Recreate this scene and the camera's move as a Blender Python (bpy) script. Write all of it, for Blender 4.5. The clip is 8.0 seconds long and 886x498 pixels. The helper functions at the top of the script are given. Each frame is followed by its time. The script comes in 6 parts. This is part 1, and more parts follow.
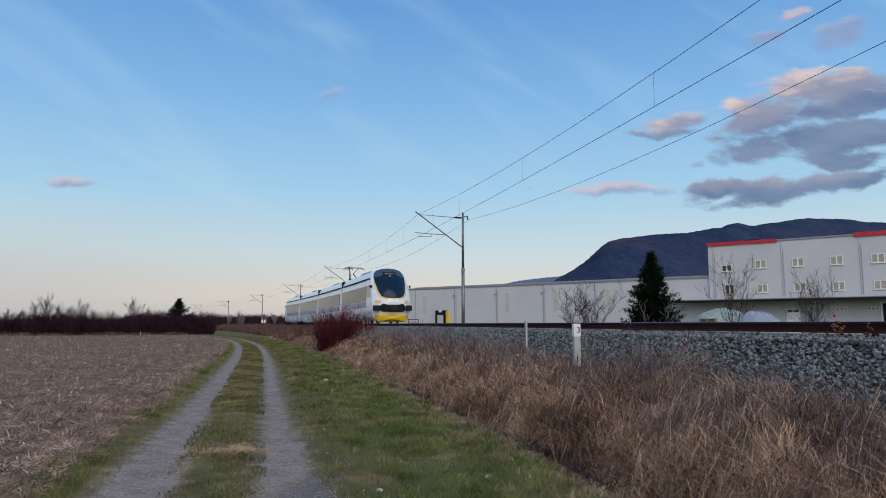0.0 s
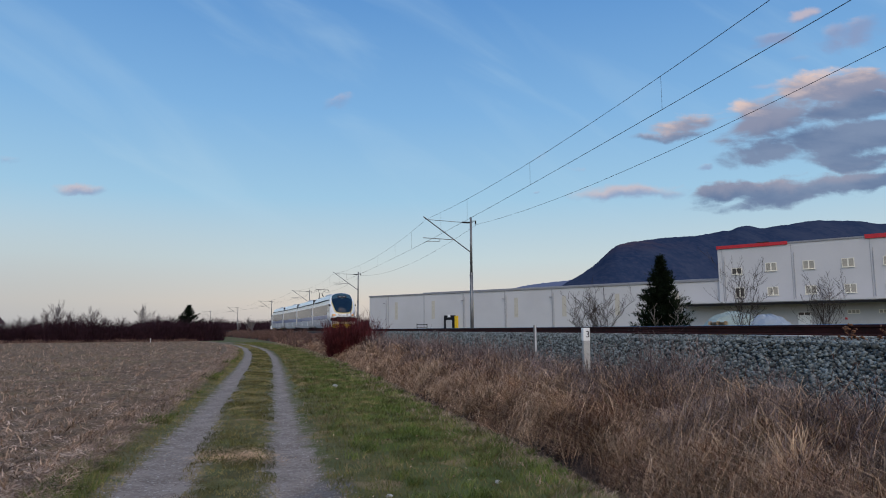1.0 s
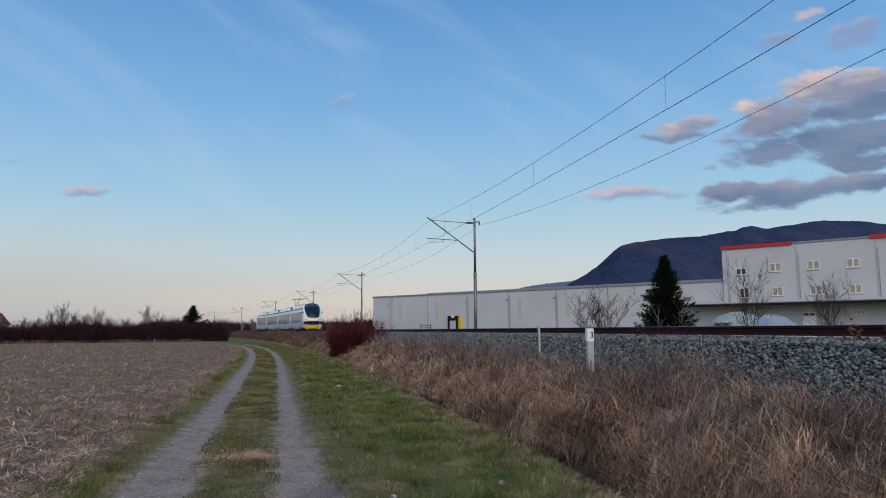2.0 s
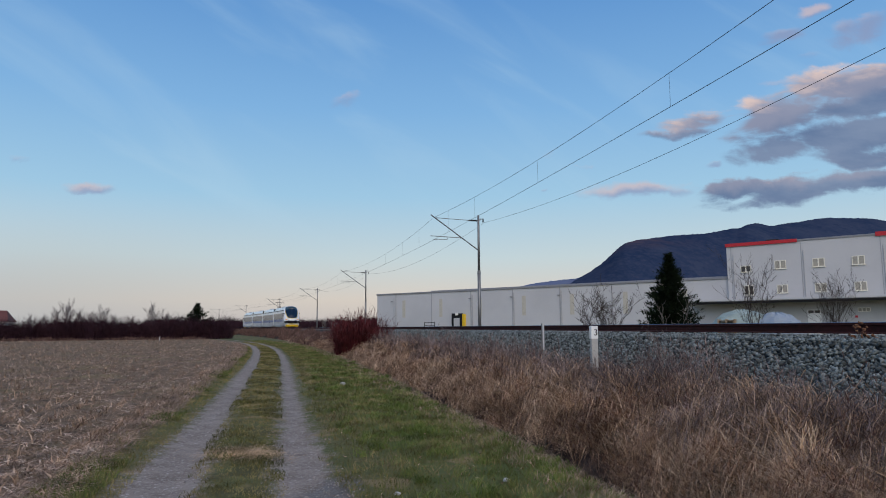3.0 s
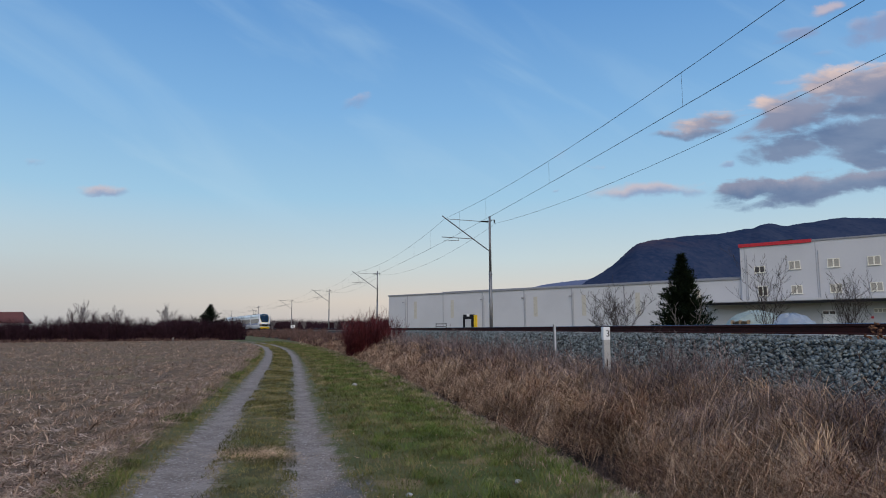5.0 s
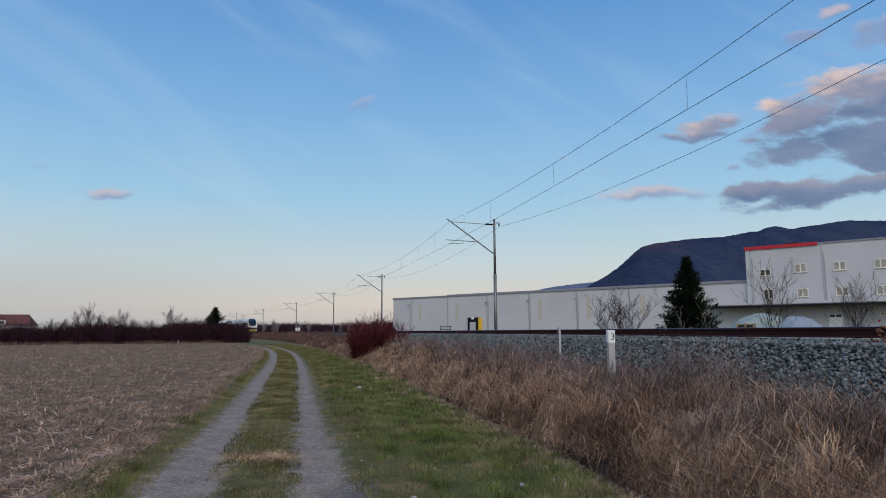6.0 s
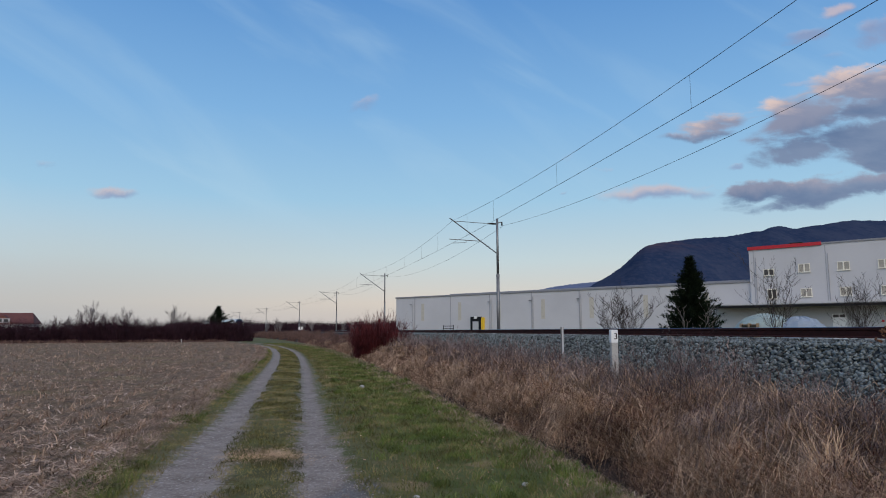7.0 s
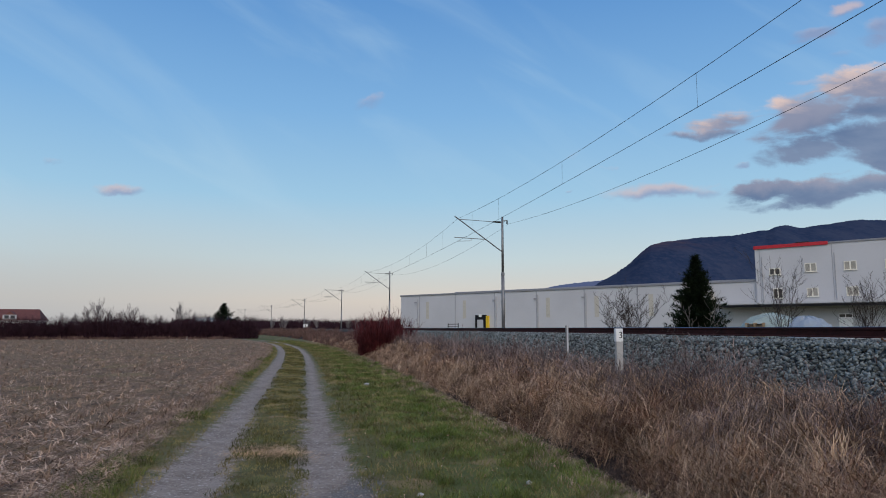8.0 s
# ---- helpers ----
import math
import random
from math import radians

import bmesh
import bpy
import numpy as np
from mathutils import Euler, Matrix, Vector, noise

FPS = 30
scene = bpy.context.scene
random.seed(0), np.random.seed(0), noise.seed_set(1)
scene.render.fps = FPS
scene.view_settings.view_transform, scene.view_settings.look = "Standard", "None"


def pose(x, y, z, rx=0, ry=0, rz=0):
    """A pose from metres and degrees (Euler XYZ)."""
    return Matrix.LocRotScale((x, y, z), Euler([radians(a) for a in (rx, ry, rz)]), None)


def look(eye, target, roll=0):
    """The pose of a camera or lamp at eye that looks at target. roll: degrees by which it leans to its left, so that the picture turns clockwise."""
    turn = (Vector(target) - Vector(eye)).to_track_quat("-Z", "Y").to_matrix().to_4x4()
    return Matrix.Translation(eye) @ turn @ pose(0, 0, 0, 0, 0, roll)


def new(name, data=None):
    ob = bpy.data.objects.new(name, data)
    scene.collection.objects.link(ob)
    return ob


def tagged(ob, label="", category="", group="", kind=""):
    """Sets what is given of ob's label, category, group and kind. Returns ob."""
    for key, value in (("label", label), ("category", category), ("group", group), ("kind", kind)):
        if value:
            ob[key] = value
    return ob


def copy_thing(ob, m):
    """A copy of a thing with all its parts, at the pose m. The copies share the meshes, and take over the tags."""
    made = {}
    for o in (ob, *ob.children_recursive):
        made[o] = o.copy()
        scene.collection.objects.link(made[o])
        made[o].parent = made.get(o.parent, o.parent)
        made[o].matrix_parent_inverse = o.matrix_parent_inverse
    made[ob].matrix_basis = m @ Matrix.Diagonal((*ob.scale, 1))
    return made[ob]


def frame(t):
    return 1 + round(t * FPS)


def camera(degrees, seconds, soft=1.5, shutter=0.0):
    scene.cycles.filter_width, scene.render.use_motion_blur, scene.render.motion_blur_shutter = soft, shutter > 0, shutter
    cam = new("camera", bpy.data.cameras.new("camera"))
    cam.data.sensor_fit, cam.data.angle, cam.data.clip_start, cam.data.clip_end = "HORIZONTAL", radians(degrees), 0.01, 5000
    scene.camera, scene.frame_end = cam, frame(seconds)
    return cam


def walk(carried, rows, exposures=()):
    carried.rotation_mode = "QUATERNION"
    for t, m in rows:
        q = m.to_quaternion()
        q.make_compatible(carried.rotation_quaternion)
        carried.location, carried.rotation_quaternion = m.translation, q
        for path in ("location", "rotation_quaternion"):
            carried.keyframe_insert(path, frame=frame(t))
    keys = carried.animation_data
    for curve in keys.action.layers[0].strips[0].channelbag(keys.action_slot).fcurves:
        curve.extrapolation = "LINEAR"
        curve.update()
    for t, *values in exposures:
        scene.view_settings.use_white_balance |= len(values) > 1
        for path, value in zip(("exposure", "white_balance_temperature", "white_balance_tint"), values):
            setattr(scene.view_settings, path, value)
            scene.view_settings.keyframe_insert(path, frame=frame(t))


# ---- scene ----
EYE = 1.65
# t, yaw to the left, pitch, lean (degrees)
TURNS = ((0.0, -1.781, 6.347, -0.046), (0.3, -1.473, 6.424, -0.24), (0.5, -1.328, 6.655, -0.30), (1.0, -1.076, 6.768, -0.376),
         (1.5, -0.913, 6.836, -0.369), (3.0, -0.428, 6.609, -0.375), (3.5, -0.235, 6.477, -0.349), (4.0, -0.010, 6.476, -0.404),
         (4.5, 0.265, 6.547, -0.405), (6.0, 0.931, 6.956, -0.340), (6.5, 1.019, 6.958, -0.281), (7.0, 1.181, 6.897, -0.212),
         (7.5, 1.379, 6.830, -0.081), (8.0, 1.610, 6.736, 0.032))


def aim(yaw, pitch, lean):
    y, p = radians(yaw), radians(pitch)
    eye = Vector((0, 0, EYE))
    return look(eye, eye + Vector((-math.sin(y) * math.cos(p), math.cos(y) * math.cos(p), math.sin(p))), lean)


cam = camera(66.76, 8.0, 1.0)
walk(cam, [(t, aim(y, p, r)) for t, y, p, r in TURNS],
     ((0.0, 0.10), (0.5, 0.03), (1.0, 0.0), (8.0, 0.0)))

# ---- sky and light ----
SUN_UP, SUN_TURN = 2.0, -120.0
world = bpy.data.worlds.new("dusk_sky")
scene.world = world
world.use_nodes = True


class Nodes:
    """Short hand for node trees."""

    def __init__(self, tree):
        self.tree = tree

    def add(self, kind, **values):
        node = self.tree.nodes.new(kind)
        for key, value in values.items():
            if key == "ramp":
                while len(node.color_ramp.elements) < len(value):
                    node.color_ramp.elements.new(0.5)
                for e, (place, col) in zip(node.color_ramp.elements, value):
                    e.position, e.color = place, (*col, 1)
            elif key == "op":
                node.operation = value
            elif key == "blend":
                node.data_type, node.blend_type = "RGBA", value
        return node

    def link(self, a, b):
        self.tree.links.new(a, b)

    def put(self, socket, value):
        if isinstance(value, bpy.types.NodeSocket):
            self.link(value, socket)
        else:
            socket.default_value = value

    def math(self, op, a, b=0.0, c=0.0, clamp=False):
        n = self.add("ShaderNodeMath", op=op)
        n.use_clamp = clamp
        for s, v in zip(n.inputs, (a, b, c)):
            self.put(s, v)
        return n.outputs[0]

    def mix(self, fac, a, b, blend="MIX"):
        n = self.add("ShaderNodeMix", blend=blend)
        self.put(n.inputs[0], fac)
        self.put(n.inputs[6], a if isinstance(a, bpy.types.NodeSocket) else (*a, 1))
        self.put(n.inputs[7], b if isinstance(b, bpy.types.NodeSocket) else (*b, 1))
        return n.outputs[2]

    def noise(self, vector, scale, detail=4.0, rough=0.55, bend=0.0):
        n = self.add("ShaderNodeTexNoise")
        if vector is not None:
            self.link(vector, n.inputs["Vector"])
        n.inputs["Scale"].default_value = scale
        n.inputs["Detail"].default_value = detail
        n.inputs["Roughness"].default_value = rough
        n.inputs["Distortion"].default_value = bend
        return n.outputs[0]

    def step(self, value, lo, hi):
        n = self.add("ShaderNodeMapRange")
        n.interpolation_type = "SMOOTHSTEP"
        self.put(n.inputs[0], value)
        n.inputs[1].default_value, n.inputs[2].default_value = lo, hi
        return n.outputs[0]

    def vec(self, x, y, z=0.0):
        n = self.add("ShaderNodeCombineXYZ")
        for s, v in zip(n.inputs, (x, y, z)):
            self.put(s, v)
        return n.outputs[0]


def lin(r, g, b):
    """Linear colour from 0..255 display values."""
    return tuple((v / 255 / 12.92) if v < 10.3 else ((v / 255 + 0.055) / 1.055) ** 2.4 for v in (r, g, b))


def build_sky():
    k = Nodes(world.node_tree)
    back = world.node_tree.nodes["Background"]
    sky = k.add("ShaderNodeTexSky")
    sky.sky_type, sky.sun_disc = "NISHITA", False
    sky.sun_elevation, sky.sun_rotation = radians(SUN_UP), radians(SUN_TURN)
    coord = k.add("ShaderNodeTexCoord")
    split = k.add("ShaderNodeSeparateXYZ")
    k.link(coord.outputs["Generated"], split.inputs[0])
    x, y, z = split.outputs
    ramp = k.add("ShaderNodeValToRGB", ramp=(
        (0.0, lin(203, 196, 194)), (0.04, lin(222, 213, 203)), (0.10, lin(202, 219, 225)), (0.19, lin(164, 207, 236)),
        (0.31, lin(132, 184, 232)), (0.46, lin(98, 154, 216)), (1.0, lin(60, 105, 175))))
    k.link(z, ramp.inputs[0])
    # the sky's plane ahead: tangents to the side and up
    ahead = k.math("MAXIMUM", y, 0.05)
    u, v = k.math("DIVIDE", x, ahead), k.math("DIVIDE", z, ahead)
    front = k.step(y, 0.1, 0.3)
    dull = k.math("MULTIPLY", k.math("SUBTRACT", 1.0, k.step(u, -0.75, 0.0)), k.math("SUBTRACT", 1.0, k.step(v, 0.03, 0.2)))
    low = k.mix(k.math("MULTIPLY", dull, 0.6), ramp.outputs[0], lin(178, 186, 192))
    # faint high streaks that run down to the right
    along = k.math("ADD", k.math("MULTIPLY", u, 0.85), k.math("MULTIPLY", v, -0.5))
    over = k.math("ADD", k.math("MULTIPLY", u, 0.5), k.math("MULTIPLY", v, 0.85))
    streak = k.noise(k.vec(k.math("MULTIPLY", along, 0.9), k.math("MULTIPLY", over, 4.5)), 2.2, 5, 0.5, 0.6)
    streak = k.math("MULTIPLY", k.step(streak, 0.48, 0.75), k.step(v, 0.03, 0.2))
    blue = k.mix(k.math("MULTIPLY", streak, 0.28), low, lin(190, 220, 240))
    lift = k.add("ShaderNodeVectorMath", op="SCALE")
    k.link(sky.outputs[0], lift.inputs[0])
    lift.inputs[3].default_value = 0.10
    blue = k.mix(0.10, blue, lift.outputs[0])

    warp = k.noise(k.vec(u, k.math("MULTIPLY", v, 2.0)), 6.0, 4, 0.55)
    su = k.math("ADD", u, k.math("MULTIPLY", k.math("SUBTRACT", warp, 0.5), 0.09))
    sv = k.math("ADD", v, k.math("MULTIPLY", k.math("SUBTRACT", k.noise(k.vec(u, v), 13.0, 5, 0.6), 0.5), 0.045))

    def density(spots, rag, scale, squash):
        """Ragged cover of the spots, their plain shape, and how far the low sun reaches each part."""
        total, weight, light = None, None, None
        for cu, cv, ru, rv, tilt, gain, lit in spots:
            a, b = k.math("SUBTRACT", su, cu), k.math("SUBTRACT", sv, cv)
            b = k.math("ADD", b, k.math("MULTIPLY", a, -tilt))
            a, b = k.math("DIVIDE", a, ru), k.math("DIVIDE", b, rv)
            r = k.math("SQRT", k.math("ADD", k.math("MULTIPLY", a, a), k.math("MULTIPLY", b, b)))
            f = k.math("MULTIPLY", k.math("SUBTRACT", 1.38, r, clamp=True), gain)
            side = k.math("ADD", lit, k.math("SUBTRACT", k.math("MULTIPLY", b, 0.55), k.math("MULTIPLY", a, 0.15)))
            total = f if total is None else k.math("MAXIMUM", total, f)
            weight = f if weight is None else k.math("ADD", weight, f)
            w = k.math("MULTIPLY", f, side)
            light = w if light is None else k.math("ADD", light, w)
        n = k.noise(k.vec(u, k.math("MULTIPLY", v, squash)), scale, 8, 0.56, 0.4)
        light = k.math("DIVIDE", light, k.math("ADD", weight, 0.02))
        return k.math("ADD", total, k.math("MULTIPLY", k.math("SUBTRACT", n, 0.5), rag)), total, light, n

    # the bank of heavier cloud: warm on its upper edges, slate below
    d, body, light, n = density(CLOUDS, 2.3, 9.0, 3.0)
    cover = k.math("MULTIPLY", k.step(d, 0.22, 0.80), k.step(body, 0.0, 0.35))
    lit = k.step(k.math("ADD", light, k.math("MULTIPLY", k.math("SUBTRACT", n, 0.5), 1.5)), 0.42, 1.2)
    tone = k.noise(k.vec(u, k.math("MULTIPLY", v, 3.0)), 6.0, 5, 0.55)
    grey = k.mix(k.step(tone, 0.35, 0.65), lin(96, 115, 150), lin(122, 137, 166))
    grey = k.mix(k.math("MULTIPLY", k.step(light, -0.1, 0.4), 0.6), grey, lin(158, 155, 172))
    cloud = k.mix(lit, grey, lin(226, 200, 190))
    out = k.mix(k.math("MULTIPLY", k.math("MULTIPLY", cover, front), 0.92), blue, cloud)
    # small thin wisps
    w, wide, warm, _ = density(WISPS, 1.6, 13.0, 2.8)
    veil = k.math("MULTIPLY", k.math("MULTIPLY", k.step(w, 0.2, 1.1), k.step(wide, 0.0, 0.35)), k.math("MULTIPLY", front, 0.75))
    k.link(k.mix(veil, out, k.mix(k.step(warm, 0.0, 0.6), lin(140, 152, 186), lin(204, 186, 190))), back.inputs[0])
    back.inputs[1].default_value = 1.0


# side, up, half width, half height, tilt, strength, warmth
CLOUDS = ((0.523, 0.323, 0.100, 0.036, 0.22, 1.0, 0.5), (0.639, 0.371, 0.107, 0.029, 0.15, 1.0, 0.55), (0.668, 0.337, 0.093, 0.024, 0.17, 1.0, -0.1),
          (0.391, 0.310, 0.051, 0.018, 0.06, 0.85, 0.55), (0.371, 0.292, 0.074, 0.009, 0.06, 0.6, 0.1), (0.517, 0.264, 0.083, 0.024, 0.16, 1.0, -0.45),
          (0.641, 0.289, 0.115, 0.029, 0.10, 1.05, -0.35), (0.661, 0.254, 0.091, 0.019, 0.04, 0.9, 0.1), (0.454, 0.205, 0.069, 0.015, 0.11, 0.95, 0.1),
          (0.531, 0.203, 0.082, 0.023, 0.11, 1.0, -0.05), (0.636, 0.219, 0.091, 0.019, 0.12, 0.9, 0.25), (0.677, 0.220, 0.073, 0.017, 0.14, 1.0, -0.35),
          (0.484, 0.183, 0.082, 0.010, 0.01, 0.7, -0.1))
WISPS = ((0.305, 0.204, 0.080, 0.013, 0.05, 1.0, 0.3), (0.231, 0.239, 0.023, 0.005, 0.0, 0.55, 0.5), (0.414, 0.239, 0.013, 0.006, 0.11, 0.7, 0.0),
         (0.173, 0.253, 0.021, 0.009, 0.11, 0.5, 0.5), (0.587, 0.491, 0.028, 0.011, 0.21, 0.95, 0.6), (0.530, 0.446, 0.040, 0.014, 0.27, 0.8, -0.1),
         (0.580, 0.415, 0.026, 0.011, 0.23, 0.45, 0.2), (0.542, 0.373, 0.037, 0.008, 0.09, 0.5, 0.5), (0.665, 0.455, 0.055, 0.024, 0.31, 1.1, -0.1),
         (-0.526, 0.210, 0.037, 0.010, 0.0, 0.95, 0.3), (-0.145, 0.346, 0.030, 0.012, 0.0, 0.6, 0.2), (-0.628, 0.256, 0.030, 0.007, 0.0, 0.5, 0.2),
         (0.160, 0.204, 0.009, 0.004, 0.0, 0.6, 0.1))
build_sky()

sun = new("sun", bpy.data.lights.new("sun", "SUN"))
sun.data.energy, sun.data.angle, sun.data.color = 2.1, radians(60), (1.0, 0.86, 0.73)
sun.matrix_world = look((12, -60, 48), (0, 0, 0))

# ---- materials ----
def material(name, col, rough=0.7, metal=0.0, vary=None, scale=3.0, fine=30.0, bump=0.0, coat=0.0, spec=0.5, mixed=0.6, spread=0.0, space="Object"):
    """A surface with coarse patches and fine grain between col and vary; spread varies whole pieces."""
    m = bpy.data.materials.new(name)
    m.use_nodes = True
    k = Nodes(m.node_tree)
    b = m.node_tree.nodes["Principled BSDF"]
    vary = vary or tuple(c * 0.75 for c in col)
    at = k.add("ShaderNodeTexCoord").outputs[space]
    a, g = k.noise(at, scale, 4), k.noise(at, fine, 3)
    f = k.math("ADD", k.math("MULTIPLY", k.step(a, 0.35, 0.68), mixed), k.math("MULTIPLY", k.step(g, 0.3, 0.75), 1 - mixed))
    c = k.mix(f, col, vary)
    if spread:
        info = k.add("ShaderNodeNewGeometry").outputs["Random Per Island"]
        tone = k.math("ADD", 1 - spread, k.math("MULTIPLY", info, 2 * spread))
        n = k.add("ShaderNodeVectorMath", op="SCALE")
        k.link(c, n.inputs[0])
        k.link(tone, n.inputs[3])
        c = n.outputs[0]
    k.link(c, b.inputs["Base Color"])
    b.inputs["Metallic"].default_value = metal
    k.link(k.math("ADD", rough - 0.06, k.math("MULTIPLY", g, 0.12)), b.inputs["Roughness"])
    b.inputs["Coat Weight"].default_value = coat
    b.inputs["Specular IOR Level"].default_value = spec
    if bump:
        n = k.add("ShaderNodeBump")
        n.inputs["Strength"].default_value, n.inputs["Distance"].default_value = 0.6, bump
        k.link(g, n.inputs["Height"])
        k.link(n.outputs[0], b.inputs["Normal"])
    return m


def blades_material(name, colours, rough=0.8):
    """Stalks and blades, each with its own colour out of a ramp."""
    m = bpy.data.materials.new(name)
    m.use_nodes = True
    k = Nodes(m.node_tree)
    b = m.node_tree.nodes["Principled BSDF"]
    geo = k.add("ShaderNodeNewGeometry")
    patch = k.noise(geo.outputs["Position"], 0.8, 4)
    f = k.math("ADD", k.math("MULTIPLY", geo.outputs["Random Per Island"], 0.5), k.math("MULTIPLY", k.step(patch, 0.32, 0.68), 0.5))
    r = k.add("ShaderNodeValToRGB", ramp=[(i / (len(colours) - 1), c) for i, c in enumerate(colours)])
    k.link(f, r.inputs[0])
    tone = k.math("ADD", 0.55, k.math("MULTIPLY", k.step(k.noise(geo.outputs["Position"], 1.9, 5, 0.6), 0.34, 0.66), 0.75))
    n = k.add("ShaderNodeVectorMath", op="SCALE")
    k.link(r.outputs[0], n.inputs[0])
    k.link(tone, n.inputs[3])
    k.link(n.outputs[0], b.inputs["Base Color"])
    b.inputs["Roughness"].default_value = rough
    b.inputs["Specular IOR Level"].default_value = 0.12
    return m


def glow(name, col, power):
    m = bpy.data.materials.new(name)
    m.use_nodes = True
    b = m.node_tree.nodes["Principled BSDF"]
    b.inputs["Base Color"].default_value = (*col, 1)
    b.inputs["Emission Color"].default_value = (*col, 1)
    b.inputs["Emission Strength"].default_value = power
    return m


def ground_material():
    """Tracks, verge, stubble field and embankment soil, told apart by the distance across from the farm track."""
    m = bpy.data.materials.new("ground_soil")
    m.use_nodes = True
    k = Nodes(m.node_tree)
    b = m.node_tree.nodes["Principled BSDF"]
    geo = k.add("ShaderNodeNewGeometry").outputs["Position"]
    attr = k.add("ShaderNodeAttribute")
    attr.attribute_name = "across"
    big, mid, fine = k.noise(geo, 0.35, 4), k.noise(geo, 2.2, 5, 0.6), k.noise(geo, 22, 4, 0.65)
    grit = k.add("ShaderNodeTexVoronoi")
    k.link(geo, grit.inputs["Vector"])
    grit.inputs["Scale"].default_value = 38
    u = k.math("ADD", attr.outputs["Fac"], k.math("MULTIPLY", k.math("SUBTRACT", k.noise(geo, 4.5, 4, 0.6), 0.5), 0.7))
    u = k.math("ADD", u, k.math("MULTIPLY", k.math("SUBTRACT", fine, 0.5), 0.4))
    grass = k.mix(k.step(mid, 0.35, 0.65), lin(88, 93, 52), lin(110, 104, 70))
    grass = k.mix(k.math("MULTIPLY", k.step(big, 0.45, 0.7), 0.6), grass, lin(122, 110, 78))
    grass = k.mix(k.step(fine, 0.35, 0.8), grass, lin(70, 74, 44))
    # fresher green along the middle of the verge, olive beside the rut, dry towards the ditch
    fresh = k.mix(k.step(mid, 0.3, 0.7), lin(74, 86, 44), lin(92, 99, 58))
    verge = k.math("MULTIPLY", k.step(u, 1.5, 2.3), k.math("SUBTRACT", 1.0, k.step(u, 3.9, 4.9)))
    grass = k.mix(k.math("MULTIPLY", verge, k.math("ADD", 0.45, k.math("MULTIPLY", k.step(big, 0.3, 0.6), 0.5))), grass, fresh)
    bald = k.math("MULTIPLY", k.step(k.noise(geo, 1.3, 5, 0.65), 0.53, 0.66), k.step(u, 1.0, 1.6))
    grass = k.mix(k.math("MULTIPLY", bald, 0.7), grass, lin(104, 92, 62))
    moss = k.math("MULTIPLY", k.step(k.noise(geo, 1.6, 4, 0.6), 0.45, 0.62), k.math("SUBTRACT", 1.0, k.step(k.math("ABSOLUTE", u), 0.5, 0.8)))
    grass = k.mix(k.math("MULTIPLY", moss, 0.75), grass, lin(70, 70, 42))
    gravel = k.mix(k.step(mid, 0.3, 0.7), lin(151, 138, 127), lin(122, 109, 99))
    gravel = k.mix(k.step(fine, 0.45, 0.75), gravel, lin(166, 156, 146))
    gravel = k.mix(k.math("MULTIPLY", k.step(grit.outputs["Color"], 0.82, 0.9), 0.6), gravel, lin(196, 188, 180))
    straw = k.mix(k.step(mid, 0.3, 0.7), lin(128, 107, 84), lin(72, 61, 49))
    straw = k.mix(k.math("MULTIPLY", k.step(fine, 0.45, 0.75), 0.8), straw, lin(166, 138, 112))
    straw = k.mix(k.math("MULTIPLY", k.step(big, 0.5, 0.7), 0.5), straw, lin(126, 116, 72))
    soil = k.mix(k.step(mid, 0.3, 0.7), lin(72, 60, 53), lin(42, 35, 32))
    # two wheel tracks
    left = k.math("ABSOLUTE", k.math("ADD", u, 0.76))
    right = k.math("ABSOLUTE", k.math("SUBTRACT", u, 0.76))
    rut = k.math("MINIMUM", left, k.math("ADD", right, 0.08))
    where = k.add("ShaderNodeSeparateXYZ")
    k.link(geo, where.inputs[0])
    rut = k.math("ADD", rut, k.math("MULTIPLY", k.step(where.outputs[1], 6.0, 15.0), 0.16))
    rutted = k.math("SUBTRACT", 1.0, k.step(rut, 0.30, 0.58))
    # a worn straw-coloured patch lies across the middle strip here and there
    worn = k.math("MULTIPLY", k.step(k.noise(geo, 0.9, 2), 0.60, 0.68), 0.8)
    grass = k.mix(worn, grass, lin(142, 122, 90))
    col = k.mix(rutted, grass, gravel)
    col = k.mix(k.math("SUBTRACT", 1.0, k.step(u, -1.75, -1.4)), col, straw)
    rail = k.add("ShaderNodeAttribute")
    rail.attribute_name = "beside"
    w = k.math("ADD", k.math("ABSOLUTE", rail.outputs["Fac"]), k.math("MULTIPLY", k.math("SUBTRACT", mid, 0.5), 0.25))
    col = k.mix(k.math("SUBTRACT", 1.0, k.step(w, 6.0, 6.12)), k.mix(k.step(k.math("SUBTRACT", 6.5, w), 0.08, 0.3), col, lin(132, 116, 92)), soil)
    px, py = k.math("DIVIDE", k.math("ADD", where.outputs[0], 1.12), 0.34), k.math("DIVIDE", k.math("SUBTRACT", where.outputs[1], 7.0), 0.95)
    mud = k.math("ADD", k.math("SQRT", k.math("ADD", k.math("MULTIPLY", px, px), k.math("MULTIPLY", py, py))), k.math("MULTIPLY", k.math("SUBTRACT", mid, 0.5), 1.6))
    mud = k.math("SUBTRACT", 1.0, k.step(mud, 0.55, 1.25))
    col = k.mix(k.math("MULTIPLY", mud, 0.8), col, k.mix(k.step(fine, 0.4, 0.7), lin(84, 76, 72), lin(112, 103, 98)))
    k.link(col, b.inputs["Base Color"])
    k.link(k.math("SUBTRACT", 0.95, k.math("MULTIPLY", mud, 0.45)), b.inputs["Roughness"])
    b.inputs["Specular IOR Level"].default_value = 0.2
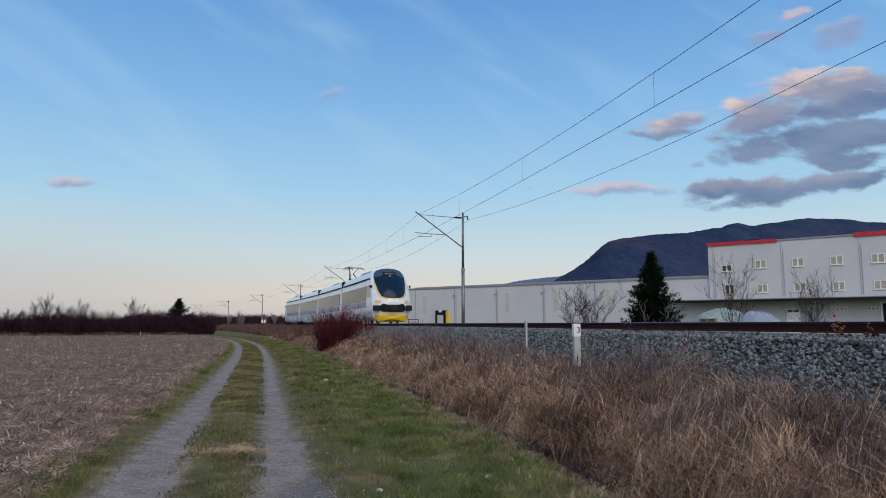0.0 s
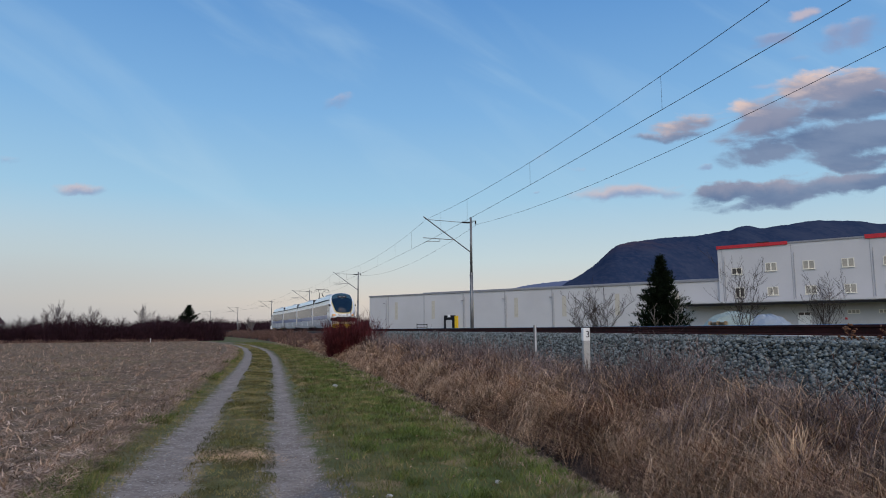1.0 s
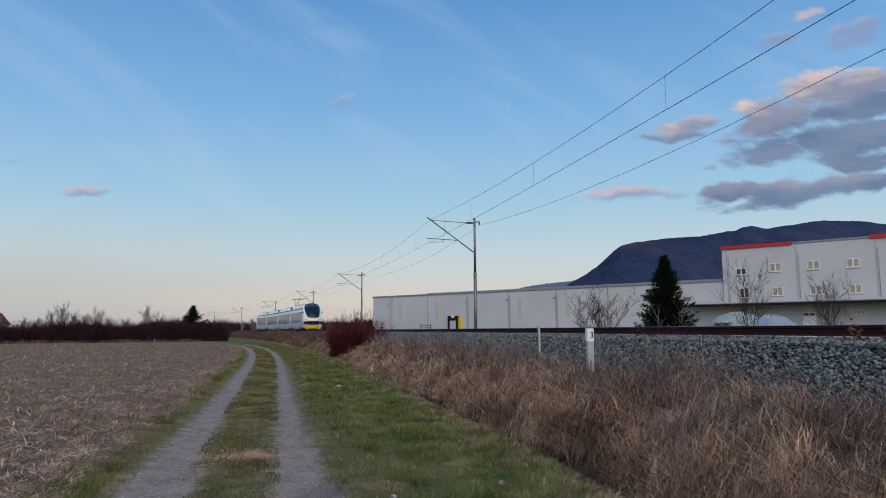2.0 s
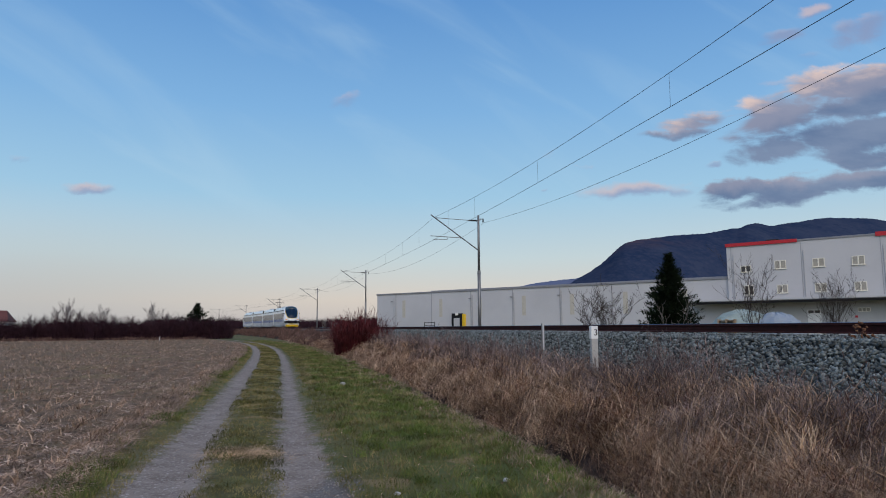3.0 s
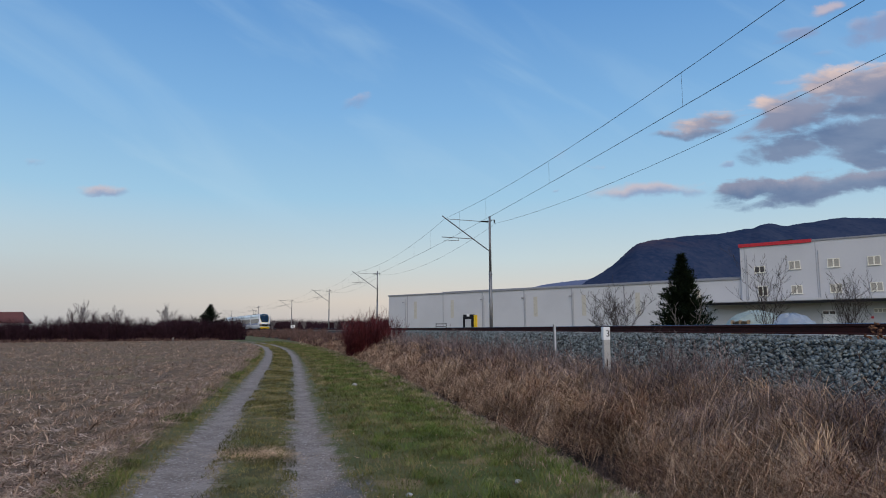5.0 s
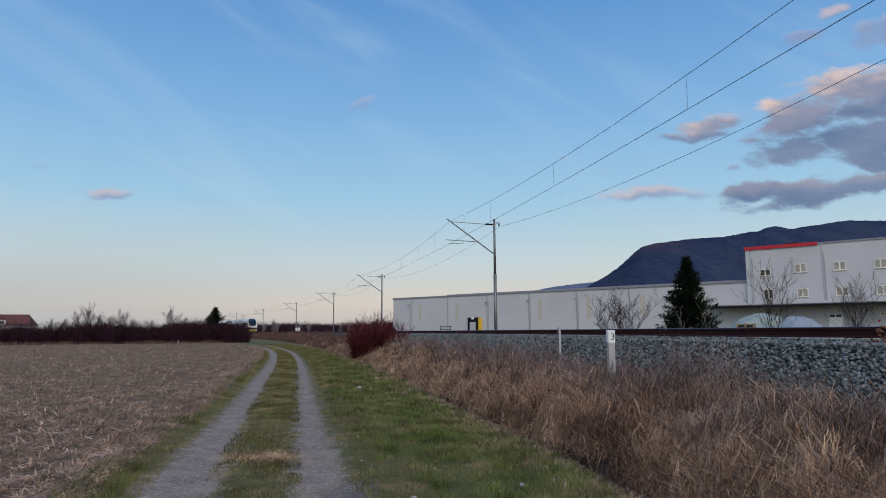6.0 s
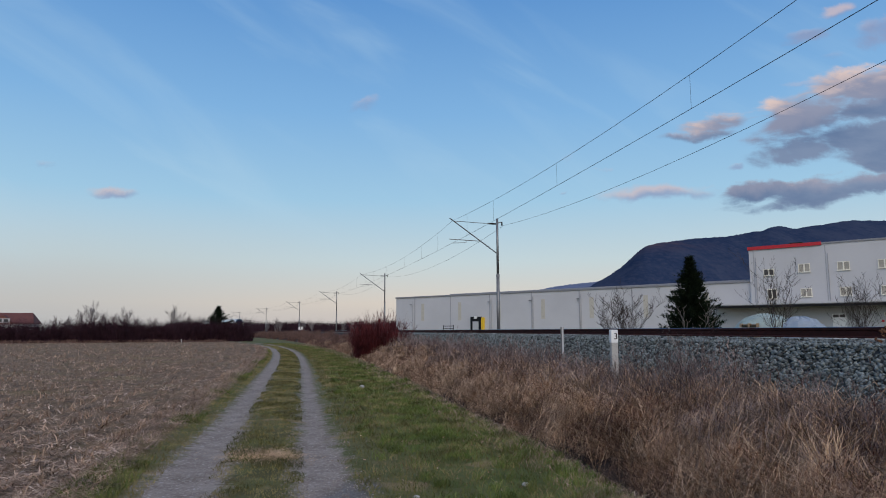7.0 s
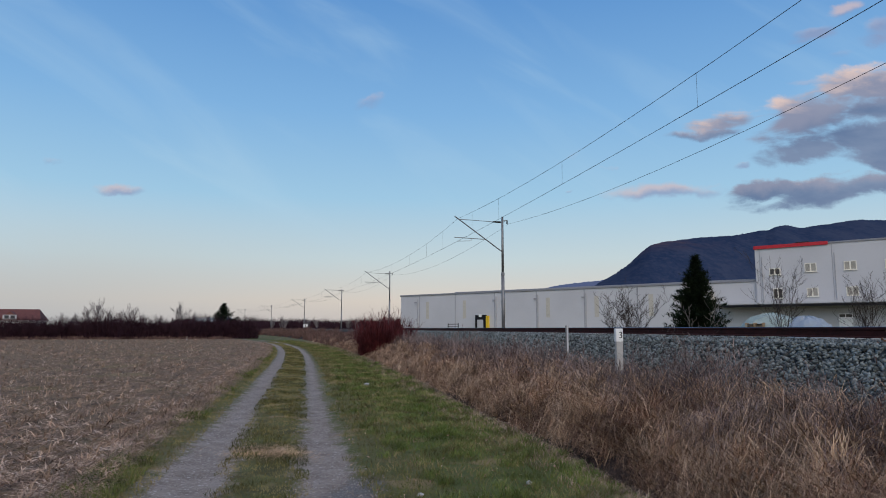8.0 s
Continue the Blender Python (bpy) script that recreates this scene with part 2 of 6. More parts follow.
    bumped = k.add("ShaderNodeBump")
    bumped.inputs["Strength"].default_value, bumped.inputs["Distance"].default_value = 0.7, 0.03
    k.link(k.math("ADD", fine, k.math("MULTIPLY", grit.outputs["Distance"], 0.5)), bumped.inputs["Height"])
    k.link(bumped.outputs[0], b.inputs["Normal"])
    return m


M = {
    "ground": ground_material(),
    "steel": material("galvanised_steel", (0.22, 0.22, 0.22), 0.5, 0.6, (0.15, 0.15, 0.155), 4, 40),
    "wire": material("dull_copper_wire", (0.035, 0.035, 0.045), 0.5, 0.5),
    "rust": material("rusty_rail_steel", (0.055, 0.015, 0.013), 0.85, 0.0, (0.025, 0.010, 0.009), 6, 60, 0.002, spec=0.15),
    "railtop": material("polished_rail_head", (0.5, 0.5, 0.52), 0.25, 1.0),
    "stone": material("grey_ballast_stone", (0.165, 0.185, 0.180), 0.9, 0, (0.085, 0.100, 0.100), 8, 60, 0.004, spread=0.75, spec=0.2),
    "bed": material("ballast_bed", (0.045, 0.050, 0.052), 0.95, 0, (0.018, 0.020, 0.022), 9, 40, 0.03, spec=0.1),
    "concrete": material("weathered_concrete", (0.42, 0.41, 0.39), 0.9, 0, (0.3, 0.29, 0.28), 2, 35, 0.002),
    "cladding": material("pale_grey_sandwich_panel", (0.55, 0.545, 0.555), 0.5, 0, (0.50, 0.495, 0.505), 0.15, 3, mixed=0.8),
    "seam": material("grey_sheet_trim", (0.27, 0.27, 0.285), 0.5, 0.1),
    "trim": material("pale_grey_trim", (0.40, 0.40, 0.42), 0.5, 0.1),
    "red": material("red_coated_fascia", (0.55, 0.018, 0.03), 0.5),
    "plaster": material("grey_plaster", (0.47, 0.47, 0.48), 0.85, 0, (0.42, 0.42, 0.43), 0.5, 9),
    "cream": material("cream_pvc", (0.86, 0.82, 0.70), 0.45),
    "translucent": material("yellowed_skylight_sheet", (0.56, 0.52, 0.44), 0.4),
    "whitepaint": material("white_paint", (0.78, 0.78, 0.77), 0.5, 0, (0.70, 0.70, 0.69), 3, 25),
    "black": material("black_rubber", (0.012, 0.012, 0.014), 0.7, spec=0.2),
    "yellow": material("yellow_paint", (0.80, 0.52, 0.02), 0.4),
    "glass": material("dark_window_glass", (0.05, 0.055, 0.06), 0.12, 0),
    "trainwhite": material("white_train_paint", (0.80, 0.81, 0.83), 0.28, 0, (0.74, 0.75, 0.78), 0.8, 9, coat=0.5),
    "trainblue": material("blue_train_paint", (0.030, 0.10, 0.33), 0.3, coat=0.2),
    "trainyellow": material("yellow_train_paint", (0.85, 0.55, 0.01), 0.35, coat=0.4),
    "trainglass": material("tinted_train_glass", (0.006, 0.018, 0.040), 0.12, 0, (0.012, 0.030, 0.056), 1.5, 8, spec=0.2),
    "sideglass": material("grey_side_glass", (0.018, 0.024, 0.034), 0.06, 0, (0.030, 0.036, 0.048), 0.5, 5, spec=0.12),
    "sleeper": material("dusty_sleeper_concrete", (0.17, 0.155, 0.14), 0.95, 0, (0.11, 0.10, 0.09), 3, 30),
    "roofgrey": material("grey_roof_paint", (0.42, 0.44, 0.46), 0.5),
    "bogie": material("dirty_bogie_steel", (0.022, 0.020, 0.019), 0.85, 0.0, spec=0.2),
    "bark": material("dark_bark", (0.045, 0.036, 0.034), 0.95, 0, (0.075, 0.062, 0.058), 6, 40, 0.01, spec=0.1),
    "needle": material("dark_conifer_needles", (0.007, 0.013, 0.008), 0.9, 0, (0.018, 0.026, 0.012), 2, 12, spread=0.5, spec=0.05),
    "roof": material("red_clay_roof", (0.14, 0.045, 0.034), 0.85, 0, (0.10, 0.034, 0.028), 1, 8),
}


def woods_material():
    """Leafless woods with blue air haze in their colour: gullies, crowns, and warm sunlight painted below the western
    crest.
    """
    m = bpy.data.materials.new("hazed_wooded_mountain")
    m.use_nodes = True
    k = Nodes(m.node_tree)
    b = m.node_tree.nodes["Principled BSDF"]
    geo = k.add("ShaderNodeNewGeometry").outputs["Position"]
    split = k.add("ShaderNodeSeparateXYZ")
    k.link(geo, split.inputs[0])
    x, y, z = split.outputs
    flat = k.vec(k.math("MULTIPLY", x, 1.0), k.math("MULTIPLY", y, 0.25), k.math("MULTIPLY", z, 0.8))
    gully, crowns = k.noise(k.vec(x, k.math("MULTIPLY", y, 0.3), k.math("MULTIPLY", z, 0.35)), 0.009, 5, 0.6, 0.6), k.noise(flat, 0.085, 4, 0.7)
    # blue haze of the air is mixed into these colours
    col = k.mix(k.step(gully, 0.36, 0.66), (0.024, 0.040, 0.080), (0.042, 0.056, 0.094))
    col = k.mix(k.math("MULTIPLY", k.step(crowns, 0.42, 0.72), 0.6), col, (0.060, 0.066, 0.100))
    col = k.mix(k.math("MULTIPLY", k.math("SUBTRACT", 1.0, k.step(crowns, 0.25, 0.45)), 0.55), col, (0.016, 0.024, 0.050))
    # warm sunlight near the western crest, painted as a reddish tint
    sunlit = k.math("MULTIPLY", k.step(z, 205.0, 270.0), k.math("SUBTRACT", 1.0, k.step(k.math("ABSOLUTE", k.math("SUBTRACT", x, 620.0)), 40.0, 170.0)))
    col = k.mix(k.math("MULTIPLY", sunlit, k.step(gully, 0.3, 0.6)), col, (0.105, 0.070, 0.080))
    k.link(col, b.inputs["Base Color"])
    b.inputs["Roughness"].default_value = 1.0
    b.inputs["Specular IOR Level"].default_value = 0.0
    return m


M["forest"] = woods_material()


# ---- shared shapes ----
def mesh_object(name, verts, faces, mat, parent=None, smooth=False):
    me = bpy.data.meshes.new(name)
    me.from_pydata([tuple(v) for v in verts], [], faces)
    me.materials.append(mat)
    if smooth:
        me.polygons.foreach_set("use_smooth", [True] * len(me.polygons))
    ob = new(name, me)
    ob.parent = parent
    return ob


def part(name, bm, mat, parent=None, label="", smooth=False):
    me = bpy.data.meshes.new(name)
    bm.to_mesh(me)
    bm.free()
    me.materials.append(mat)
    if smooth:
        me.polygons.foreach_set("use_smooth", [True] * len(me.polygons))
    ob = new(name, me)
    ob.parent = parent
    return tagged(ob, label) if label else ob


def box(lo, hi, bevel=0.0, bm=None):
    """A box between two corners, added to bm."""
    bm = bm or bmesh.new()
    lo, hi = Vector(lo), Vector(hi)
    made = bmesh.ops.create_cube(bm, size=1, matrix=Matrix.Translation((lo + hi) / 2) @ Matrix.Diagonal((*(hi - lo), 1)))
    if bevel:
        edges = {e for v in made["verts"] for e in v.link_edges}
        bmesh.ops.bevel(bm, geom=list(edges), offset=bevel, segments=2, affect="EDGES", profile=0.5)
    return bm


def rod(a, b, r, r2=None, sides=8, bm=None):
    """A round bar from a to b."""
    bm = bm or bmesh.new()
    a, b = Vector(a), Vector(b)
    turn = (b - a).to_track_quat("Z", "Y").to_matrix().to_4x4()
    bmesh.ops.create_cone(bm, cap_ends=True, segments=sides, radius1=r, radius2=r if r2 is None else r2, depth=(b - a).length,
                          matrix=Matrix.Translation((a + b) / 2) @ turn)
    return bm


def empty(name, place, label, category, group=""):
    ob = new(name)
    ob.empty_display_size = 0.2
    ob.matrix_world = place
    return tagged(ob, label, category, group)


# ---- plan ----
RAIL = 1.68            # top of the rails
TRACK = (-2.8018e-07, -6.29509e-04, -0.20056, 9.4315)

PATH = (-1.6039e-05, 9.31319e-04, -0.25057, -0.3768)


def track_x(y):
    """Centre of the railway at y: straight behind and far ahead."""
    yy = np.clip(y, 0, 420)
    a, b, c, d = TRACK
    slope = 3 * a * yy ** 2 + 2 * b * yy + c
    return ((a * yy + b) * yy + c) * yy + d + (y - yy) * slope


def path_x(y):
    """Centre of the farm track at y."""
    yy = np.clip(y, -5, 95)
    a, b, c, d = PATH
    slope = 3 * a * yy ** 2 + 2 * b * yy + c
    return ((a * yy + b) * yy + c) * yy + d + (np.minimum(y, 400) - yy) * slope


LINE_Y = np.concatenate([np.arange(-60, 120, 1.0), np.arange(120, 620, 4.0)])
LINE = np.stack([track_x(LINE_Y), LINE_Y], 1)
STEPS = np.concatenate([[0], np.cumsum(np.hypot(*np.diff(LINE, axis=0).T))])
STEPS -= np.interp(0, LINE_Y, STEPS)


def on_line(s, side=0.0):
    """Point and heading of the railway s metres along it from beside the camera; side: metres to its right."""
    y = float(np.interp(s, STEPS, LINE_Y))
    x = float(track_x(y))
    h = Vector((float(track_x(y + 0.5) - track_x(y - 0.5)), 1.0)).normalized()
    return Vector((x + h.y * side, y - h.x * side)), h


def line_s(y):
    return float(np.interp(y, LINE_Y, STEPS))


def from_line(x, y):
    """Signed distance from the railway's centre, to its right."""
    e = 0.5
    slope = (track_x(y + e) - track_x(y - e)) / (2 * e)
    return (x - track_x(y)) / np.sqrt(1 + slope ** 2)


def height(x, y):
    """Ground level."""
    x, y = np.asarray(x, float), np.asarray(y, float)
    u, v = x - path_x(y), from_line(x, y)
    near = np.exp(-((np.abs(u) / 30) ** 2))
    h = 0.03 * np.sin(x * 0.9 + y * 0.31) * np.sin(y * 0.53 - x * 0.2) * near
    h -= 0.05 * np.exp(-((np.abs(u) - 0.76) / 0.3) ** 2)
    h += 0.05 * np.exp(-((u + 1.85) / 0.4) ** 2)
    clods = 0.035 * np.sin(x * 7.1 + 2 * np.sin(y * 3.3)) * np.sin(y * 6.2 + 2 * np.sin(x * 2.7)) + 0.03 * np.sin(x * 2.9 - y * 1.1) * np.sin(y * 2.3)
    h += clods * np.interp(u, [-2.2, -1.7], [1, 0]) * np.exp(-np.abs(y) / 60)
    # ditch, bank and formation of the railway
    d = np.abs(v)
    bank = np.interp(d, [0, 2.3, 3.5, 4.2, 5.25, 5.6, 5.85, 6.0, 6.12], [1.32, 1.30, 0.60, 0.45, 0.12, -0.16, -0.36, -0.34, 0.0])
    far = np.interp(d, [0, 2.35, 3.5, 6.0, 9.0], [1.32, 1.30, 0.60, 0.35, 0.0])
    lumps = 0.16 * np.sin(x * 3.1 + 1.3 * np.sin(y * 1.7)) * np.sin(y * 2.3 + 1.1 * np.sin(x * 2.1)) + 0.10 * np.sin(x * 6.3 + y * 4.1) * np.sin(y * 5.7 - x * 2.2)
    lumps *= np.interp(-v, [3.4, 4.0, 5.2, 5.7], [0, 1, 1, 0])
    return h + np.where(v < 0, bank, far) + lumps


def build_ground():
    def grow(lo, first, rate, end):
        out, step, at = [], first, lo
        while at < end:
            out.append(at)
            at += step
            step *= rate
        return out + [end]

    ys = np.array(sorted({-v for v in grow(2, 0.5, 1.12, 900)} | set(np.arange(-2, 3, 0.4)) | set(grow(3, 0.14, 1.012, 4200))))
    us = np.array(sorted({-v for v in grow(3.5, 0.2, 1.06, 4200)} | set(np.arange(-3.5, 14, 0.14)) | set(grow(14, 0.2, 1.07, 4200))))
    yy, uu = np.meshgrid(ys, us, indexing="ij")
    xx = path_x(yy) + uu
    zz = height(xx, yy)
    n, w = yy.shape
    verts = np.stack([xx, yy, zz], -1).reshape(-1, 3)
    i = (np.arange(n - 1)[:, None] * w + np.arange(w - 1)).reshape(-1)
    faces = np.stack([i, i + 1, i + w + 1, i + w], 1)
    me = bpy.data.meshes.new("ground")
    me.vertices.add(len(verts))
    me.vertices.foreach_set("co", verts.ravel())
    me.loops.add(faces.size)
    me.loops.foreach_set("vertex_index", faces.ravel())
    me.polygons.add(len(faces))
    me.polygons.foreach_set("loop_start", np.arange(len(faces)) * 4)
    me.polygons.foreach_set("use_smooth", np.ones(len(faces), bool))
    me.update()
    # distances from the farm track and from the railway
    a = me.attributes.new("across", "FLOAT", "POINT")
    a.data.foreach_set("value", uu.ravel())
    b = me.attributes.new("beside", "FLOAT", "POINT")
    b.data.foreach_set("value", from_line(xx, yy).ravel())
    me.materials.append(M["ground"])
    tagged(new("ground", me), "flat farmland with a grassy two-rut farm track", "ground", kind="structure")


build_ground()


def strip(name, offsets, s0, s1, step, mat, parent=None, smooth=False):
    """A bar of constant section (side, z) laid along the railway from s0 to s1."""
    verts, faces = [], []
    ss = np.arange(s0, s1 + step, step)
    n = len(offsets)
    for s in ss:
        for side, z in offsets:
            p, _ = on_line(s, side)
            verts.append((p.x, p.y, z))
    for i in range(len(ss) - 1):
        for j in range(n):
            a, b = i * n + j, i * n + (j + 1) % n
            faces.append((a, a + n, b + n, b))
    faces.append(tuple(range(n)))
    faces.append(tuple(range((len(ss) - 1) * n, len(ss) * n))[::-1])
    return mesh_object(name, verts, faces, mat, parent, smooth)


def build_railway():
    way = empty("railway_track", Matrix.Identity(4), "single railway track on a grey ballast bed", "railway")
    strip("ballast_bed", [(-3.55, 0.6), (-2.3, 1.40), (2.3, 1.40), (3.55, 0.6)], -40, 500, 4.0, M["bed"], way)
    for side in (-0.755, 0.755):
        z = RAIL
        prof = [(-0.036, z - 0.006), (0.036, z - 0.006), (0.036, z - 0.045), (0.012, z - 0.06), (0.012, z - 0.145), (0.07, z - 0.165),
                (0.07, z - 0.178), (-0.07, z - 0.178), (-0.07, z - 0.165), (-0.012, z - 0.145), (-0.012, z - 0.06), (-0.036, z - 0.045)]
        rail = strip("rail", [(side + a, b) for a, b in prof][::-1], -40, 480, 3.0, M["rust"], way)
        strip("rail_head", [(side - 0.034, z - 0.006), (side + 0.034, z - 0.006), (side + 0.026, z), (side - 0.026, z)][::-1], -40, 480, 3.0, M["railtop"], rail)
    return way


railway = build_railway()


# ---- masts and wires ----
CONTACT, MESSENGER, FEEDER = 7.18, 8.62, 8.40
MAST_S = [line_s(y) for y in (-0.5, 42.5, 83.8, 121.7, 163.4, 208.6, 248.5)]


def cantilever_mast():
    """Steel mast on the outer side of the bend; local x points across the track to the left, z up from the rails' foot."""
    mast = empty("catenary_mast", Matrix.Identity(4), "grey steel catenary mast with a diagonal cantilever arm beside the railway", "mast", "catenary masts along the railway")
    pole = part("pole", rod((0, 0, 0.5), (0, 0, 5.2), 0.112, 0.104, 12), M["steel"], mast, smooth=True)
    part("upper_pole", rod((0, 0, 5.15), (0, 0, 8.85), 0.085, 0.07, 12), M["steel"], pole, smooth=True)
    part("pole_collar", rod((0, 0, 5.05), (0, 0, 5.25), 0.122, 0.10, 12), M["steel"], pole)
    part("foundation", box((-0.35, -0.35, 0.2), (0.35, 0.35, 1.15), 0.03), M["concrete"], mast)
    arm = part("diagonal_tube", rod((0.08, 0, 6.6), (3.18, 0, 8.78), 0.038), M["steel"], mast)
    part("tie_tube", rod((0.55, 0, 8.5), (2.98, 0, 8.60), 0.02), M["steel"], arm)
    part("insulator", rod((0.1, 0, 8.5), (0.6, 0, 8.5), 0.06, 0.05, 10), M["bogie"], mast, "brown ribbed insulator")
    reg = part("registration_tube", rod((1.15, 0, 7.34), (3.2, 0, 7.42), 0.024), M["steel"], arm)
    part("steady_arm", rod((2.1, 0, 7.22), (3.05, 0, 7.17), 0.016, bm=rod((2.1, 0, 7.37), (2.1, 0, 7.22), 0.016)), M["steel"], reg)
    part("bracket", rod((0, 0, 8.60), (-0.34, 0, 8.63), 0.025, bm=rod((0, 0, 8.43), (-0.2, 0, 8.62), 0.015)), M["steel"], mast)
    part("feeder_insulator", rod((-0.32, 0, 8.62), (-0.32, 0, 8.40), 0.04, 0.05), M["bogie"], mast, "brown feeder insulator")
    part("marker_plate", box((-0.11, -0.148, 2.95), (0.11, -0.138, 3.3), 0.004), M["whitepaint"], pole, "small white marker plate")
    return mast


def mast_pose(s):
    p, h = on_line(s, 2.98)
    m = Matrix.Identity(4)
    left, fwd = Vector((-h.y, h.x, 0)), Vector((h.x, h.y, 0))
    m.col[0][:3], m.col[1][:3], m.col[2][:3], m.col[3][:3] = left, -fwd, (0, 0, 1), (p.x, p.y, 0)
    # local x to the left, y back towards the start
    return m


mast = cantilever_mast()
mast.matrix_world = mast_pose(MAST_S[1])
for s in (MAST_S[0], *MAST_S[2:]):
    copy_thing(mast, mast_pose(s))


def cable(name, points, r, mat, parent):
    cu = bpy.data.curves.new(name, "CURVE")
    cu.dimensions, cu.bevel_depth, cu.bevel_resolution = "3D", r, 1
    sp = cu.splines.new("POLY")
    sp.points.add(len(points) - 1)
    for p, q in zip(sp.points, points):
        p.co = (*q, 1)
    cu.materials.append(mat)
    ob = new(name, cu)
    ob.parent = parent
    return ob


def build_wires():
    wires = empty("overhead_line", Matrix.Identity(4), "thin dark overhead wires strung between the masts", "overhead line")
    cpts, mpts, fpts = [], [], []
    for i, (a, b) in enumerate(zip(MAST_S, MAST_S[1:])):
        n = 16
        for j in range(n):
            f = j / n
            s = a + (b - a) * f
            p, _ = on_line(s, 0.0)
            cpts.append((p.x, p.y, CONTACT))
            mpts.append((p.x, p.y, MESSENGER - 0.58 * 4 * f * (1 - f)))
            q0, _ = on_line(a, 3.40)
            q1, _ = on_line(b, 3.40)
            q = q0.lerp(q1, f)
            fpts.append((q.x, q.y, FEEDER - 0.92 * 4 * f * (1 - f)))
        for f in (0.1, 0.23, 0.395, 0.605, 0.80, 0.92):
            p, _ = on_line(a + (b - a) * f, 0.0)
            cable("dropper", [(p.x, p.y, CONTACT), (p.x, p.y, MESSENGER - 0.58 * 4 * f * (1 - f))], 0.004, M["wire"], wires)
    for name, pts, r in (("contact_wire", cpts, 0.0078), ("messenger_wire", mpts, 0.0074), ("feeder_wire", fpts, 0.0074)):
        cable(name, pts, r, M["wire"], wires)


build_wires()

# ---- factory ----
WALL_A, WALL_DIR = Vector((-13.7, 151.4, 0)), Vector((0.775, -0.632, 0)).normalized()


def factory_pose():
    """Local x runs along the long wall, y into the building."""
    m = Matrix.Identity(4)
    m.col[0][:3], m.col[1][:3], m.col[3][:3] = WALL_DIR, (-WALL_DIR.y, WALL_DIR.x, 0), WALL_A
    return m


def window(parent, x, z0, w, h, y=-0.03, pane="windowglass"):
    """Two-light window standing proud of the wall."""
    b = bmesh.new()
    for lo, hi in (((x, y - 0.06, z0), (x + w, y + 0.02, z0 + 0.1)), ((x, y - 0.06, z0 + h - 0.1), (x + w, y + 0.02, z0 + h)),
                   ((x, y - 0.06, z0 + 0.1), (x + 0.1, y + 0.02, z0 + h - 0.1)), ((x + w - 0.1, y - 0.06, z0 + 0.1), (x + w, y + 0.02, z0 + h - 0.1)),
                   ((x + w / 2 - 0.09, y - 0.06, z0 + 0.1), (x + w / 2 + 0.09, y + 0.02, z0 + h - 0.1))):
        box(lo, hi, bm=b)
    f = part("window", b, M["cream"], parent, "cream two-light window")
    for a in (x + 0.1, x + w / 2 + 0.09):
        part("pane", box((a, y - 0.02, z0 + 0.1), (a + w / 2 - 0.19, y + 0.01, z0 + h - 0.1)), M[pane], f)
    part("sill", box((x - 0.08, y - 0.14, z0 - 0.06), (x + w + 0.08, y + 0.02, z0 - 0.004)), M["cream"], f)
    return f


# the lit look of the panes is painted as a cream base colour
M["windowglass"] = material("pale_lit_window_glass", (0.40, 0.375, 0.32), 0.12, 0, (0.28, 0.265, 0.235), 0.9, 4)


